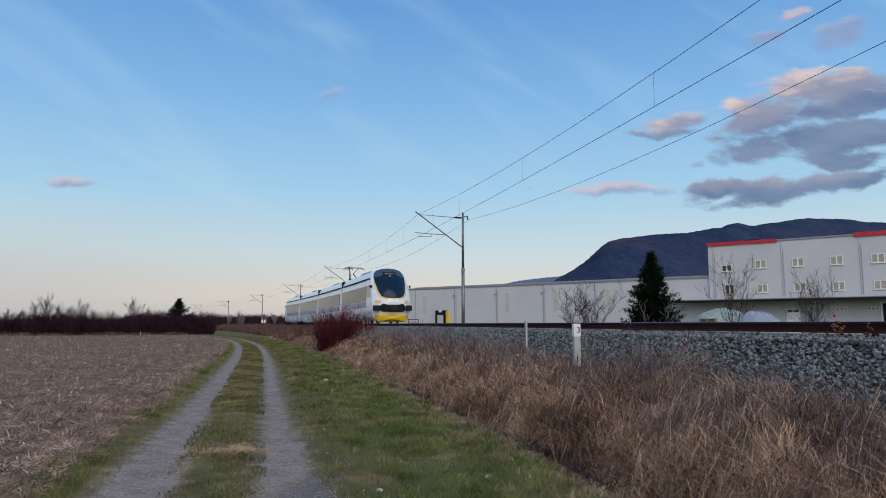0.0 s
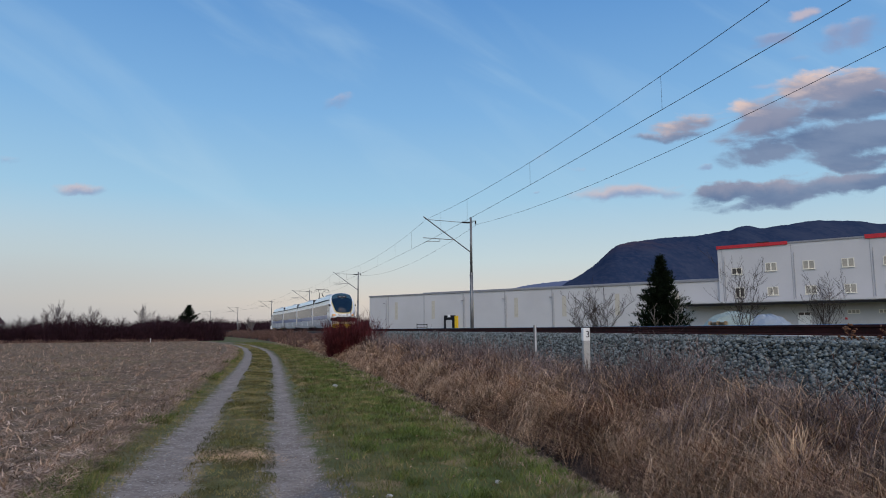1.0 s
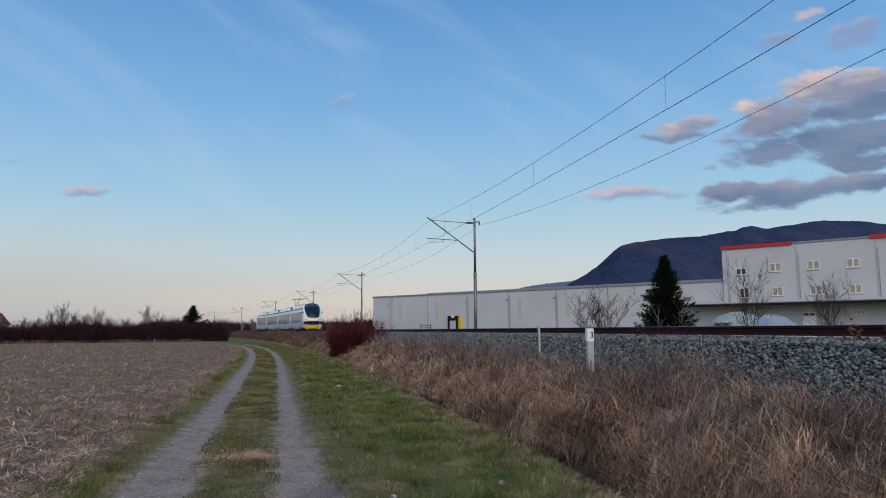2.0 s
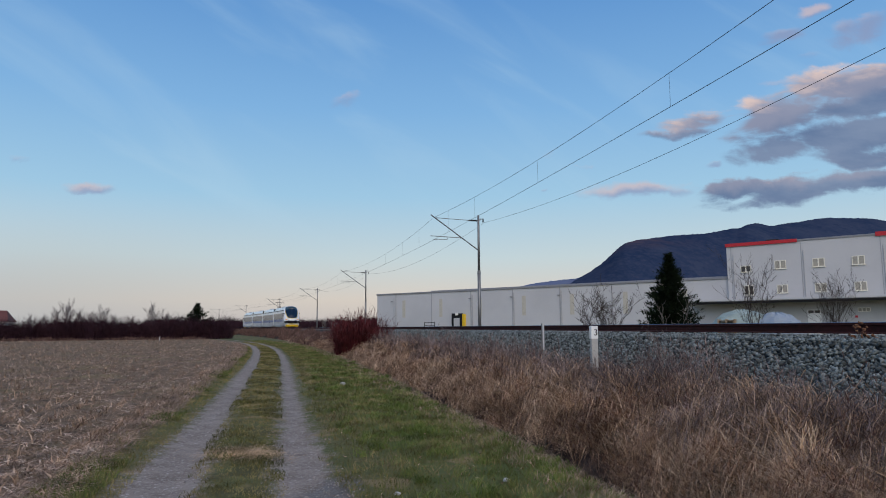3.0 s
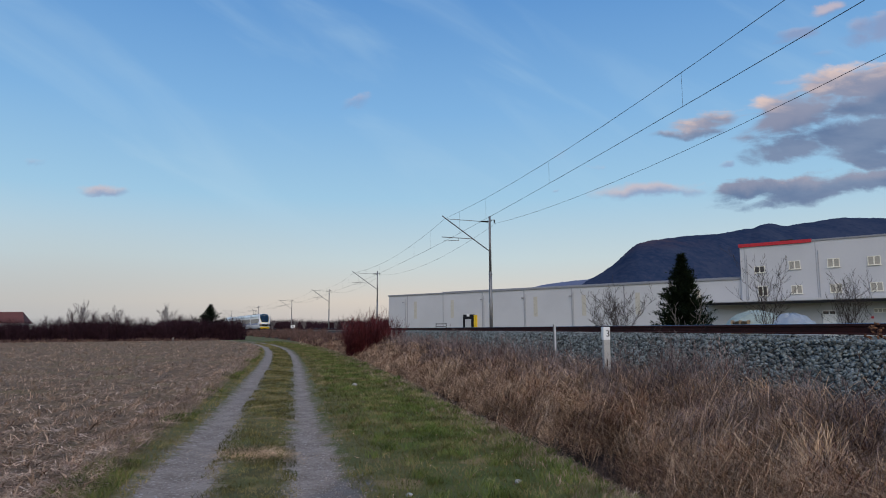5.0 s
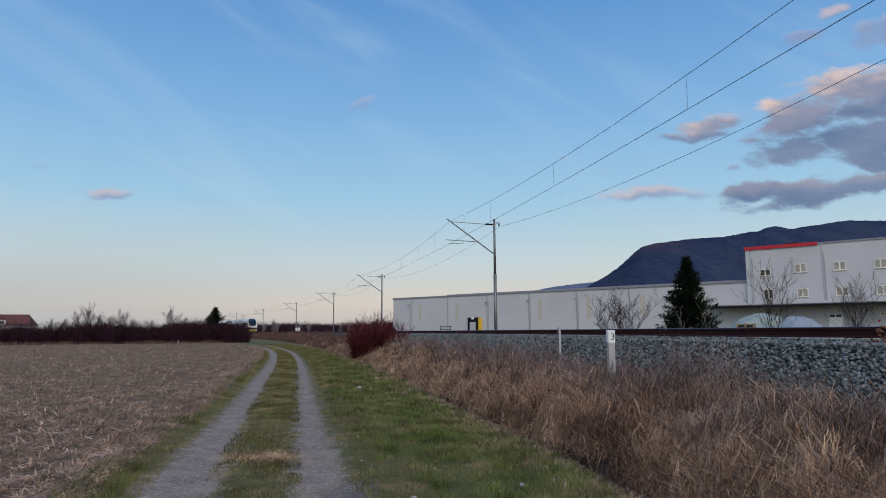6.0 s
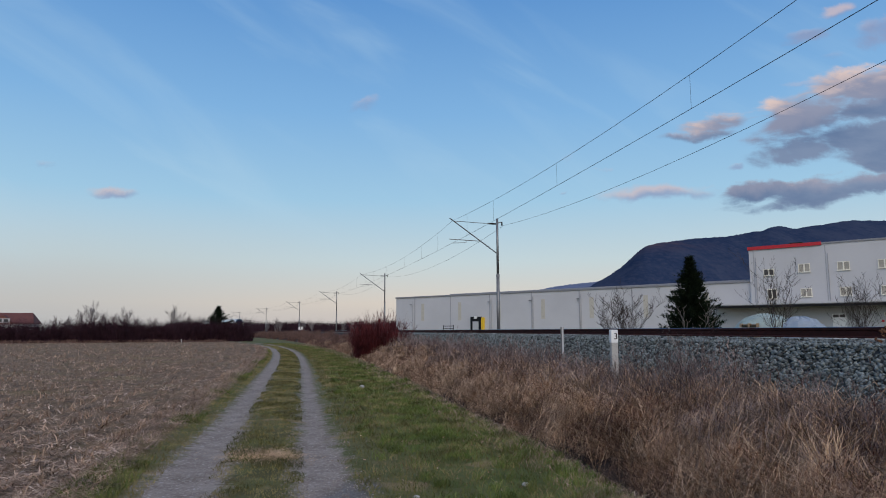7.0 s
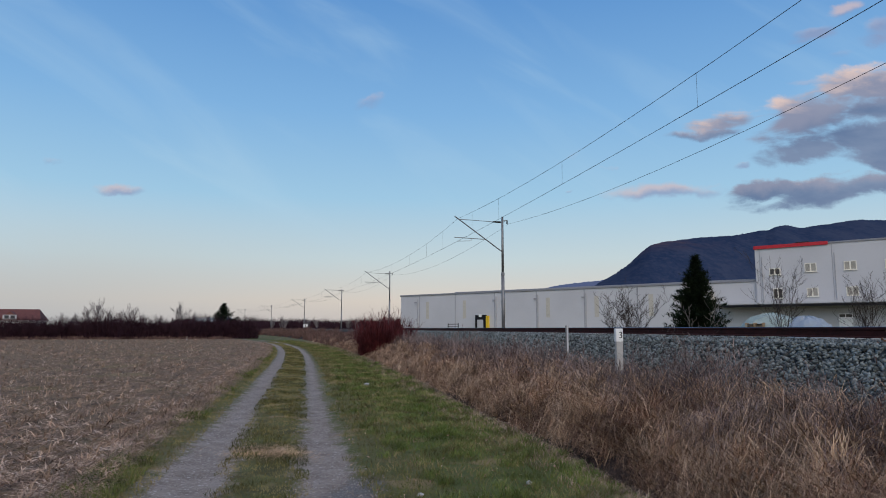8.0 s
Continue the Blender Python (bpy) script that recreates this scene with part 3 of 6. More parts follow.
def build_factory():
    hall = empty("factory_hall", factory_pose(), "long pale grey sandwich-panel factory hall behind the railway", "building")
    part("wall", box((0, 0, 0), (75.6, 40, 8.75)), M["cladding"], hall)
    part("roof", box((-0.15, -0.15, 8.75), (75.6, 40.2, 9.05), 0.03), M["seam"], hall, "grey sheet roof edge")
    part("roof_ridge", box((14, 2, 9.05), (75.0, 30, 9.35), 0.05), M["seam"], hall)
    for s in (5.73, 15.9, 26.1, 36.0, 46.2, 56.3, 66.4):
        part("pilaster", box((s - 0.10, -0.06, 0), (s + 0.10, 0.02, 8.72), 0.02), M["trim"], hall, "grey drainpipe and seam trim")
    for s in (26.6, 46.6, 5.3, 36.4):
        part("drainpipe", rod((s, -0.2, 0), (s, -0.2, 8.0), 0.06), M["trim"], hall)
        part("wall_lamp", box((s - 0.75, -0.5, 7.2), (s - 0.45, -0.02, 7.34), 0.02), M["seam"], hall, "small grey wall lamp")
    for s in (8.06, 18.35, 28.3, 38.5, 48.6, 58.7, 68.8):
        part("light_strip", box((s - 0.42, -0.03, 3.7), (s + 0.42, 0.02, 7.4), 0.01), M["translucent"], hall, "yellowed translucent light strip")
    dock = part("dock_door", box((21.4, -0.35, 0), (24.15, 0.02, 4.35), 0.04), M["black"], hall, "black rubber dock shelter")
    part("door_leaf", box((22.0, -0.40, 0.6), (23.5, -0.36, 3.4), 0.01), M["plaster"], dock)
    part("bumper", box((24.2, -0.45, 0), (24.8, 0.02, 4.2), 0.03), M["yellow"], dock, "yellow side bumper")
    part("dock_sign", box((22.4, -0.42, 3.95), (23.1, -0.36, 4.5), 0.01), M["whitepaint"], dock)

    tower = empty("factory_block", factory_pose(), "tall pale grey factory block with red fascia and cream windows", "building")
    part("wall", box((75.65, -0.35, 0), (125, 40, 13.75)), M["cladding"], tower)
    part("parapet", box((75.6, -0.45, 13.75), (125.1, 40, 14.02), 0.03), M["seam"], tower)
    part("fascia", box((75.55, -0.55, 13.62), (85.6, -0.46, 14.12), 0.01), M["red"], tower, "red sheet-metal fascia")
    part("fascia", box((95.3, -0.55, 13.62), (111, -0.46, 14.2), 0.01), M["red"], tower, "red sheet-metal fascia")
    part("roof_vent", box((80.6, 3, 14.0), (82.4, 4.5, 14.7), 0.05), M["bogie"], tower)
    for s in (76.3, 86.0, 95.8, 106, 116):
        part("seam_trim", box((s - 0.05, -0.37, 5.6), (s + 0.05, -0.34, 13.6)), M["trim"], tower)
        part("drainpipe", rod((s + 0.3, -0.42, 5.6), (s + 0.3, -0.42, 12.4), 0.045), M["trim"], tower)
    for s in (82.4, 87.4, 92.3, 97.2, 102.2, 107.1):
        window(tower, s, 9.85, 1.55, 1.25, -0.37)
        window(tower, s + 0.1, 6.25, 1.5, 1.25, -0.37)
    window(tower, 77.6, 9.6, 1.5, 1.0, -0.37, "glass")
    window(tower, 78.0, 6.1, 1.3, 1.5, -0.37, "glass")
    # canopy over the loading yard
    part("canopy", box((70.3, -3.4, 5.12), (125, -0.36, 5.36), 0.03), M["seam"], tower, "grey sheet canopy over the yard")
    part("canopy_fascia", box((70.25, -3.46, 5.22), (125, -3.405, 5.52), 0.01), M["cladding"], tower)
    # black strip added to paint the canopy's shaded underside as a line
    part("dark_underline", box((70.3, -3.4, 4.80), (125, -3.1, 5.116), 0.01), M["black"], tower, "black strip painting the dark underside of the canopy edge")
    part("lower_wall", box((70.3, -0.60, 0), (125, -0.36, 5.14)), M["plaster"], tower)
    door = part("double_door", box((86.4, -0.70, 0), (88.1, -0.61, 3.75), 0.02), M["whitepaint"], tower, "white double door with top lights")
    for a in (86.5, 87.3):
        part("top_light", box((a, -0.73, 3.25), (a + 0.7, -0.705, 3.65)), M["glass"], door)
    for s in (92.6, 96.3, 100.0):
        w = part("transom_window", box((s, -0.68, 3.35), (s + 1.5, -0.605, 3.9), 0.01), M["cream"], tower, "cream strip window")
        for a in (s + 0.08, s + 0.56, s + 1.04):
            part("pane", box((a, -0.70, 3.42), (a + 0.38, -0.685, 3.83)), M["windowglass"], w)
    part("alarm_box", box((92.25, -0.72, 2.55), (92.55, -0.605, 2.85), 0.01), M["red"], tower)
    gate = part("loading_gate", box((97.9, -0.72, 0), (102.2, -0.61, 4.6), 0.02), M["whitepaint"], tower, "open loading gate with a white frame")
    # solid black panel paints the unlit interior behind the gate
    part("gate_dark_panel", box((98.15, -0.75, 0), (101.95, -0.725, 4.35)), M["black"], gate)
    return hall, tower


build_factory()


# ---- mountain ----
def ridge(name, D, crest_u, crest_v, back, mat, label, step=0.0018):
    """A wooded ridge; crest as tangents to the side and up, seen from the farm track."""
    us = np.arange(crest_u[0], crest_u[-1], step)
    v = np.interp(us, crest_u, crest_v)
    kern = np.hanning(7)
    v = np.convolve(np.pad(v, 3, "edge"), kern / kern.sum(), "valid")
    verts, faces = [], []
    rows = 40
    for r in range(rows):
        f = r / (rows - 1)
        shape = math.sin(f * math.pi / 2)
        dist = D + (f - 1) * back
        for u, h in zip(us, v):
            fold = noise.fractal(Vector((u * 9 + f * 1.2, f * 2.2, D)), 0.8, 2.0, 4)
            trees = noise.noise(Vector((u * 420, f * 60, 5.0))) * 6.0 + noise.noise(Vector((u * 150, f * 23, 1.0))) * 3.0
            z = h * D * shape + fold * 26 * math.sin(f * math.pi) + trees * (0.15 + 0.85 * f ** 6) + EYE
            verts.append((u * dist + fold * 20, dist + fold * 60 * math.sin(f * math.pi), max(z, -5) if r else -5))
    w = len(us)
    for r in range(rows - 1):
        for i in range(w - 1):
            a = r * w + i
            faces.append((a, a + 1, a + w + 1, a + w))
    for i in range(w):
        verts.append((us[i] * (D + 600), D + 600, -5))
    for i in range(w - 1):
        a, b = (rows - 1) * w + i, rows * w + i
        faces.append((a, a + 1, b + 1, b))
    tagged(mesh_object(name, verts, faces, mat, None, True), label, "mountain", kind="structure")


def crest_trees():
    """Bare crowns standing up from the mountain's skyline."""
    hill = bpy.data.objects["mountain"].data
    co = np.empty(len(hill.vertices) * 3)
    hill.vertices.foreach_get("co", co)
    co = co.reshape(-1, 3)
    w = len(co) // 41
    top = co[39 * w:40 * w]
    n = 2600
    i = np.random.default_rng(5).integers(0, w, n)
    g = np.random.default_rng(6)
    base = top[i] + np.stack([g.normal(0, 3, n), g.normal(-6, 6, n), np.full(n, -3.0)], 1)
    tall = g.uniform(4, 11, n) * (0.6 + 0.8 * grain(base[:, 0], base[:, 1], 0.02, 1.0))
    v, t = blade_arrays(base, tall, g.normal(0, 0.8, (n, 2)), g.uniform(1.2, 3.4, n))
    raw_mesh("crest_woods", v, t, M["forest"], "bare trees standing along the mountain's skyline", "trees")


# distance haze is put into this pale blue base colour
M["haze"] = material("far_hazed_woods", (0.115, 0.135, 0.215), 1.0, 0, (0.095, 0.115, 0.19), 0.004, 0.02)
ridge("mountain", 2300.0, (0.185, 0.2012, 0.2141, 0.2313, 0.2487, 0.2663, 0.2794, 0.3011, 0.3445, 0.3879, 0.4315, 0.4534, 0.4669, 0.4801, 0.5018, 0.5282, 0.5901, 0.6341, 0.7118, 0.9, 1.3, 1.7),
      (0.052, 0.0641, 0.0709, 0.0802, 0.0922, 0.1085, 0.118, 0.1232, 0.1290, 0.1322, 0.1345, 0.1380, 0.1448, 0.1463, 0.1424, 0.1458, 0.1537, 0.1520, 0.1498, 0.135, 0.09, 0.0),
      900, M["forest"], "wooded mountain ridge behind the factory, painted dark blue with air haze")
ridge("far_mountain", 3600.0, (-0.02, 0.05, 0.1205, 0.1459, 0.18, 0.2072, 0.2483, 0.32), (0.0, 0.035, 0.0581, 0.0632, 0.0674, 0.070, 0.0752, 0.078), 700, M["haze"], "distant mountain spur painted pale blue with air haze")


# ---- train ----
TRAIN_S, TRAIN_V, BEND = line_s(49.6), 28.45, 830.0
CAR, GAP = 15.8, 0.55


def outline(n=40):
    """Cross-section of the body (side, height), counter-clockwise from the lower edge."""
    pts = [(-1.18, 0.28), (1.18, 0.28)]
    right = [(1.36, 0.42), (1.43, 0.9), (1.44, 1.5), (1.44, 2.3), (1.42, 2.9), (1.36, 3.35), (1.24, 3.7), (1.02, 3.98), (0.7, 4.14), (0.3, 4.21)]
    return pts + right + [(-y, z) for y, z in right[::-1]]


def front_depth(y, z):
    """How far the nose stands back from its tip at that place of the front view."""
    return 0.78 * (abs(y) / 1.44) ** 2.3 + 0.42 * max(0.0, z - 1.5) ** 1.6 + 0.22 * max(0.0, 1.05 - z) ** 1.2


def bend(bm):
    """Bends a train part along the railway's curve; local x runs ahead, y to the left."""
    for v in bm.verts:
        a, r = v.co.x / BEND, BEND - v.co.y
        v.co.x, v.co.y = r * math.sin(a), BEND - r * math.cos(a)
    return bm


def car_body(x0, x1, nose0, nose1):
    bm = bmesh.new()
    ring = outline()
    n = len(ring)
    stations = []
    for k in range(13):
        f = k / 12
        row = []
        for y, z in ring:
            a = x0 + (front_depth(y, z) if nose0 else 0.0)
            b = x1 - (front_depth(y, z) if nose1 else 0.0)
            row.append(bm.verts.new((a + (b - a) * f, y, z)))
        stations.append(row)
    for p, q in zip(stations, stations[1:]):
        for j in range(n):
            bm.faces.new((p[j], q[j], q[(j + 1) % n], p[(j + 1) % n]))
    for row, is_nose, x, way in ((stations[0], nose0, x0, 1), (stations[-1], nose1, x1, -1)):
        last = row
        rings = 22
        for r in range(1, rings):
            f = 1 - r / rings
            now = []
            for y, z in ring:
                yy, zz = y * f, 2.0 + (z - 2.0) * f
                now.append(bm.verts.new((x + way * (front_depth(yy, zz) if is_nose else 0.0), yy, zz)))
            for j in range(n):
                quad = (last[j], last[(j + 1) % n], now[(j + 1) % n], now[j])
                bm.faces.new(quad if way > 0 else quad[::-1])
            last = now
        bm.faces.new(last if way > 0 else last[::-1])
    bmesh.ops.recalc_face_normals(bm, faces=bm.faces)
    return bm


def nose_patch(shape, tip, way, lift=0.02, thick=0.06, rings=14):
    """A panel of the nose over a closed front-view outline, standing lift proud of it."""
    bm = bmesh.new()
    cy = sum(p[0] for p in shape) / len(shape)
    cz = sum(p[1] for p in shape) / len(shape)
    n = len(shape)

    def at(y, z, off):
        return bm.verts.new((tip + way * (front_depth(y, z) - off), y, z))

    last = [at(y, z, lift - thick) for y, z in shape]
    first = last
    for r in range(rings):
        f = 1 - r / rings
        now = [at(cy + (y - cy) * f, cz + (z - cz) * f, lift) for y, z in shape]
        for j in range(n):
            bm.faces.new((last[j], last[(j + 1) % n], now[(j + 1) % n], now[j]))
        last = now
    bm.faces.new(last)
    bmesh.ops.recalc_face_normals(bm, faces=bm.faces)
    return bm


def rounded(y0, z0, y1, z1, r, k=5):
    pts = []
    for cy, cz, a in ((y1 - r, z1 - r, 0), (y0 + r, z1 - r, 90), (y0 + r, z0 + r, 180), (y1 - r, z0 + r, 270)):
        for i in range(k + 1):
            t = radians(a + 90 * i / k)
            pts.append((cy + r * math.cos(t), cz + r * math.sin(t)))
    return pts


def build_nose(body, tip, way, tail):
    """Windscreen, lamps, coupler and plough of one end."""
    screen = [(0.0, 1.86), (0.5, 1.88), (0.80, 1.98), (0.97, 2.25), (1.08, 2.7), (1.16, 3.1), (1.19, 3.45), (1.12, 3.78), (0.94, 4.0), (0.5, 4.15), (0.0, 4.19)]
    full = screen + [(-y, z) for y, z in screen[1:-1][::-1]]
    rim = [(y * 1.10, z - 0.13 if z < 2.3 else z) for y, z in screen if z < 3.3] + [(1.1, 3.4), (0.0, 3.4)]
    big = rim + [(-y, z) for y, z in rim[1:-1][::-1]]
    part("yellow_surround", bend(nose_patch(big, tip, way, 0.02)), M["paleyellow"], body, "pale yellow windscreen surround", smooth=False)
    part("windscreen", bend(nose_patch(full, tip, way, 0.045)), M["trainglass"], body, "large dark blue-tinted windscreen", smooth=True)
    hood = [(y, z) for y, z in screen if z > 3.42]
    hood = [(0.0, 3.5)] + [(y * 0.995, z - 0.01) for y, z in hood]
    part("visor", bend(nose_patch(hood + [(-y, z) for y, z in hood[1:-1][::-1]], tip, way, 0.065)), M["visor"], body, "slate-blue roof visor above the windscreen", smooth=True)
    part("destination_display", bend(nose_patch(rounded(-0.52, 3.60, 0.52, 3.90, 0.1), tip, way, 0.085)), M["black"], body, "black destination display")
    for k in range(5):
        y = -0.34 + 0.15 * k
        part("display_bar", bend(nose_patch(rounded(y, 3.70, y + 0.10, 3.78, 0.02, 2), tip, way, 0.10, 0.02, 2)), M["seam"], body)
    part("coupler_recess", bend(nose_patch(rounded(-0.95, 0.84, 0.95, 1.44, 0.26), tip, way, 0.03)), M["black"], body, "black coupler recess")
    hub = tip - way * 0.30
    part("coupler", bend(box((min(hub, tip), -0.26, 0.88), (max(hub, tip), 0.26, 1.2), 0.06)), M["bogie"], body, "dark automatic coupler")
    for side in (-1, 1):
        y = side * 1.20
        part("buffer", bend(box((min(tip + way * 0.02, tip + way * 0.7), y - 0.22, 0.92), (max(tip + way * 0.02, tip + way * 0.7), y + 0.22, 1.32), 0.05)), M["black"], body, "square black buffer")
        lamp = part("headlight", bend(nose_patch(rounded(min(side * 0.86, side * 1.3), 1.50, max(side * 0.86, side * 1.3), 1.72, 0.1), tip, way, 0.03)), M["paleyellow"], body, "headlight cluster in a yellow housing")
        part("lens", bend(nose_patch(rounded(side * 1.06 - 0.08, 1.53, side * 1.06 + 0.08, 1.69, 0.075), tip, way, 0.05)), M["taillight"] if tail else M["whitepaint"], lamp, "amber-red tail lamp" if tail else "")
        part("mirror_camera", bend(box((min(tip + way * 1.1, tip + way * 1.3), side * 1.42 - 0.04, 2.65), (max(tip + way * 1.1, tip + way * 1.3), side * 1.56, 2.85), 0.02)), M["black"], body)
        cab = [(1.5, 2.1), (1.75, 1.95), (2.7, 1.95), (3.15, 2.1), (3.15, 2.7), (2.8, 2.9), (2.15, 2.9), (1.75, 2.7)]
        b = bmesh.new()
        outer = [b.verts.new((tip + way * a, side * 1.452, z)) for a, z in cab]
        inner = [b.verts.new((tip + way * a, side * 1.40, z)) for a, z in cab]
        b.faces.new(outer)
        for j in range(len(cab)):
            b.faces.new((outer[j], outer[(j + 1) % len(cab)], inner[(j + 1) % len(cab)], inner[j]))
        bmesh.ops.recalc_face_normals(b, faces=b.faces)
        part("cab_window", bend(b), M["cabglass"], body, "dark rounded cab side window")
    plough = nose_patch([(-1.0, 0.12), (1.0, 0.12), (1.22, 0.3), (1.26, 0.52), (1.1, 0.62), (-1.1, 0.62), (-1.26, 0.52), (-1.22, 0.3)], tip, way, 0.10, 0.35)
    part("snow_plough", bend(plough), M["trainyellow"], body, "yellow front apron")


def build_train():
    t = empty("train", Matrix.Identity(4), "white and blue four-car electric passenger train with yellow ends", "train")
    x = 0.0
    for c in range(4):
        x0, x1 = x, x + CAR
        body = part("car_body", bend(car_body(x0, x1, c == 0, c == 3)), M["trainwhite"], t, "white rail car with a blue band", smooth=False)
        a0 = x0 + (3.3 if c == 0 else 0.5)
        a1 = x1 - (3.3 if c == 3 else 0.5)
        for side in (-1, 1):
            lo, hi = sorted((side * 1.405, side * 1.452))
            part("blue_band", bend(box((a0, lo, 1.22), (a1, hi, 1.66))), M["trainblue"], body, "blue band under the windows")
            lo, hi = sorted((side * 1.33, side * 1.44))
            part("roof_line", bend(box((x0 + (2.2 if c == 0 else 0.1), lo, 3.36), (x1 - (2.2 if c == 3 else 0.1), hi, 3.43))), M["bogie"], body, "dark line under the roof edge")
            lo, hi = sorted((side * 1.40, side * 1.450))
            part("window_band", bend(box((a0, lo, 1.70), (a1, hi, 2.88), 0.01)), M["sideglass"], body, "continuous tinted glass band")
            count = 8
            pitch = (a1 - a0) / count
            for k in range(count):
                w0 = a0 + pitch * k + 0.05
                if k in (2, 5):
                    lo, hi = sorted((side * 1.40, side * 1.458))
                    d = part("door", bend(box((w0 + 0.1, lo, 0.5), (w0 + pitch - 0.2, hi, 2.92), 0.02)), M["trainwhite"], body, "white double sliding door")
                    lo, hi = sorted((side * 1.44, side * 1.468))
                    for q in (0.2, pitch / 2 + 0.0):
                        part("door_window", bend(box((w0 + q, lo, 1.15), (w0 + q + pitch / 2 - 0.36, hi, 2.75), 0.01)), M["sideglass"], d)
                else:
                    lo, hi = sorted((side * 1.44, side * 1.458))
                    part("window", bend(box((w0, lo, 1.76), (w0 + pitch - 0.10, hi, 2.82), 0.005)), M["sideglass"], body, "tinted side window")
            lo, hi = sorted((side * 1.15, side * 1.38))
            part("skirt", bend(box((a0 + 2.8, lo, 0.2), (a1 - 2.8, hi, 0.5))), M["roofgrey"], body)
        part("roof_unit", bend(box((x0 + 6, -0.7, 4.1), (x1 - 6, 0.7, 4.27), 0.06)), M["roofgrey"], body, "grey roof equipment box")
        if c < 3:
            g = bmesh.new()
            for i in range(5):
                box((x1 + 0.02 + 0.11 * i, -1.34, 0.5), (x1 + 0.09 + 0.11 * i, 1.34, 3.95), 0.02, g)
            part("bellows", bend(g), M["black"], t, "black gangway bellows")
        if c == 0:
            build_nose(body, x0, 1, True)
        if c == 3:
            build_nose(body, x1, -1, False)
        x = x1 + GAP
    total = 4 * CAR + 3 * GAP
    for cx in (3.2, CAR + GAP / 2, 2 * CAR + GAP * 1.5, 3 * CAR + GAP * 2.5, total - 3.2):
        frame_bm = box((cx - 1.5, -1.05, 0.42), (cx + 1.5, -0.92, 0.68), 0.03)
        box((cx - 1.5, 0.92, 0.42), (cx + 1.5, 1.05, 0.68), 0.03, frame_bm)
        box((cx - 0.3, -1.0, 0.4), (cx + 0.3, 1.0, 0.66), 0.03, frame_bm)
        bogie = part("bogie", bend(frame_bm), M["bogie"], t, "dark wheel bogie")
        for ax in (-1.15, 1.15):
            for side in (-0.76, 0.76):
                part("wheel", bend(rod((cx + ax, side - 0.065, 0.43), (cx + ax, side + 0.065, 0.43), 0.43, sides=20)), M["bogie"], bogie)
    for px, way in ((17.4, 1),):
        p = rod((px, -0.5, 4.3), (px, 0.5, 4.3), 0.05)
        rod((px, -0.35, 4.35), (px + 1.15, -0.15, 4.95), 0.05, bm=p)
        rod((px, 0.35, 4.35), (px + 1.15, 0.15, 4.95), 0.05, bm=p)
        rod((px + 1.15, -0.15, 4.95), (px + 0.1, -0.5, 5.42), 0.025, bm=p)
        rod((px + 1.15, 0.15, 4.95), (px + 0.1, 0.5, 5.42), 0.025, bm=p)
        for q in (-0.05, 0.3):
            rod((px + q, -0.8, 5.46), (px + q, 0.8, 5.46), 0.03, bm=p)
            rod((px + q, -0.8, 5.46), (px + q, -1.0, 5.28), 0.02, bm=p)
            rod((px + q, 0.8, 5.46), (px + q, 1.0, 5.28), 0.02, bm=p)
        part("pantograph", bend(p), M["bogie"], t, "raised dark pantograph")
    return t


M["cabglass"] = material("grey_cab_glass", (0.10, 0.125, 0.14), 0.12, 0, (0.16, 0.18, 0.19), 0.8, 5, spec=0.7)
M["visor"] = material("slate_visor", (0.035, 0.075, 0.105), 0.2, 0, (0.05, 0.09, 0.12), 1.5, 8, spec=0.5)
M["paleyellow"] = material("pale_yellow_train_paint", (0.78, 0.66, 0.30), 0.35, coat=0.4)
M["taillight"] = glow("amber_red_tail_lamp", (0.85, 0.24, 0.08), 0.5)
train = build_train()


# ---- small growth, in bulk ----
rng = np.random.default_rng(7)


def raw_mesh(name, verts, tris, mat, label, category, smooth=False):
    me = bpy.data.meshes.new(name)
    me.vertices.add(len(verts))
    me.vertices.foreach_set("co", np.asarray(verts, np.float32).ravel())
    me.loops.add(tris.size)
    me.loops.foreach_set("vertex_index", tris.astype(np.int32).ravel())
    me.polygons.add(len(tris))
    me.polygons.foreach_set("loop_start", np.arange(len(tris), dtype=np.int32) * 3)
    me.update()
    me.materials.append(mat)
    return tagged(new(name, me), label, category, kind="stuff")


def blade_arrays(base, tall, lean, wide, curl=1.6):
    """Tapered bent blades: five points and three triangles each."""
    n = len(base)
    turn = rng.uniform(0, 2 * np.pi, n)
    side = np.stack([np.cos(turn), np.sin(turn), np.zeros(n)], 1) * (wide / 2)[:, None]
    up = np.zeros((n, 3))
    up[:, 2] = tall
    go = np.zeros((n, 3))
    go[:, :2] = lean
    mid = base + up * 0.55 + go * 0.30
    tip = base + up * (1.0 - 0.0 * tall)[:, None] + go * curl / 1.6
    v = np.stack([base - side, base + side, mid + side * 0.8, mid - side * 0.8, tip], 1)
    i = np.arange(n)[:, None] * 5
    t = np.stack([i + [0, 1, 2], i + [0, 2, 3], i + [3, 2, 4]], 1)
    return v.reshape(-1, 3), t.reshape(-1, 3)


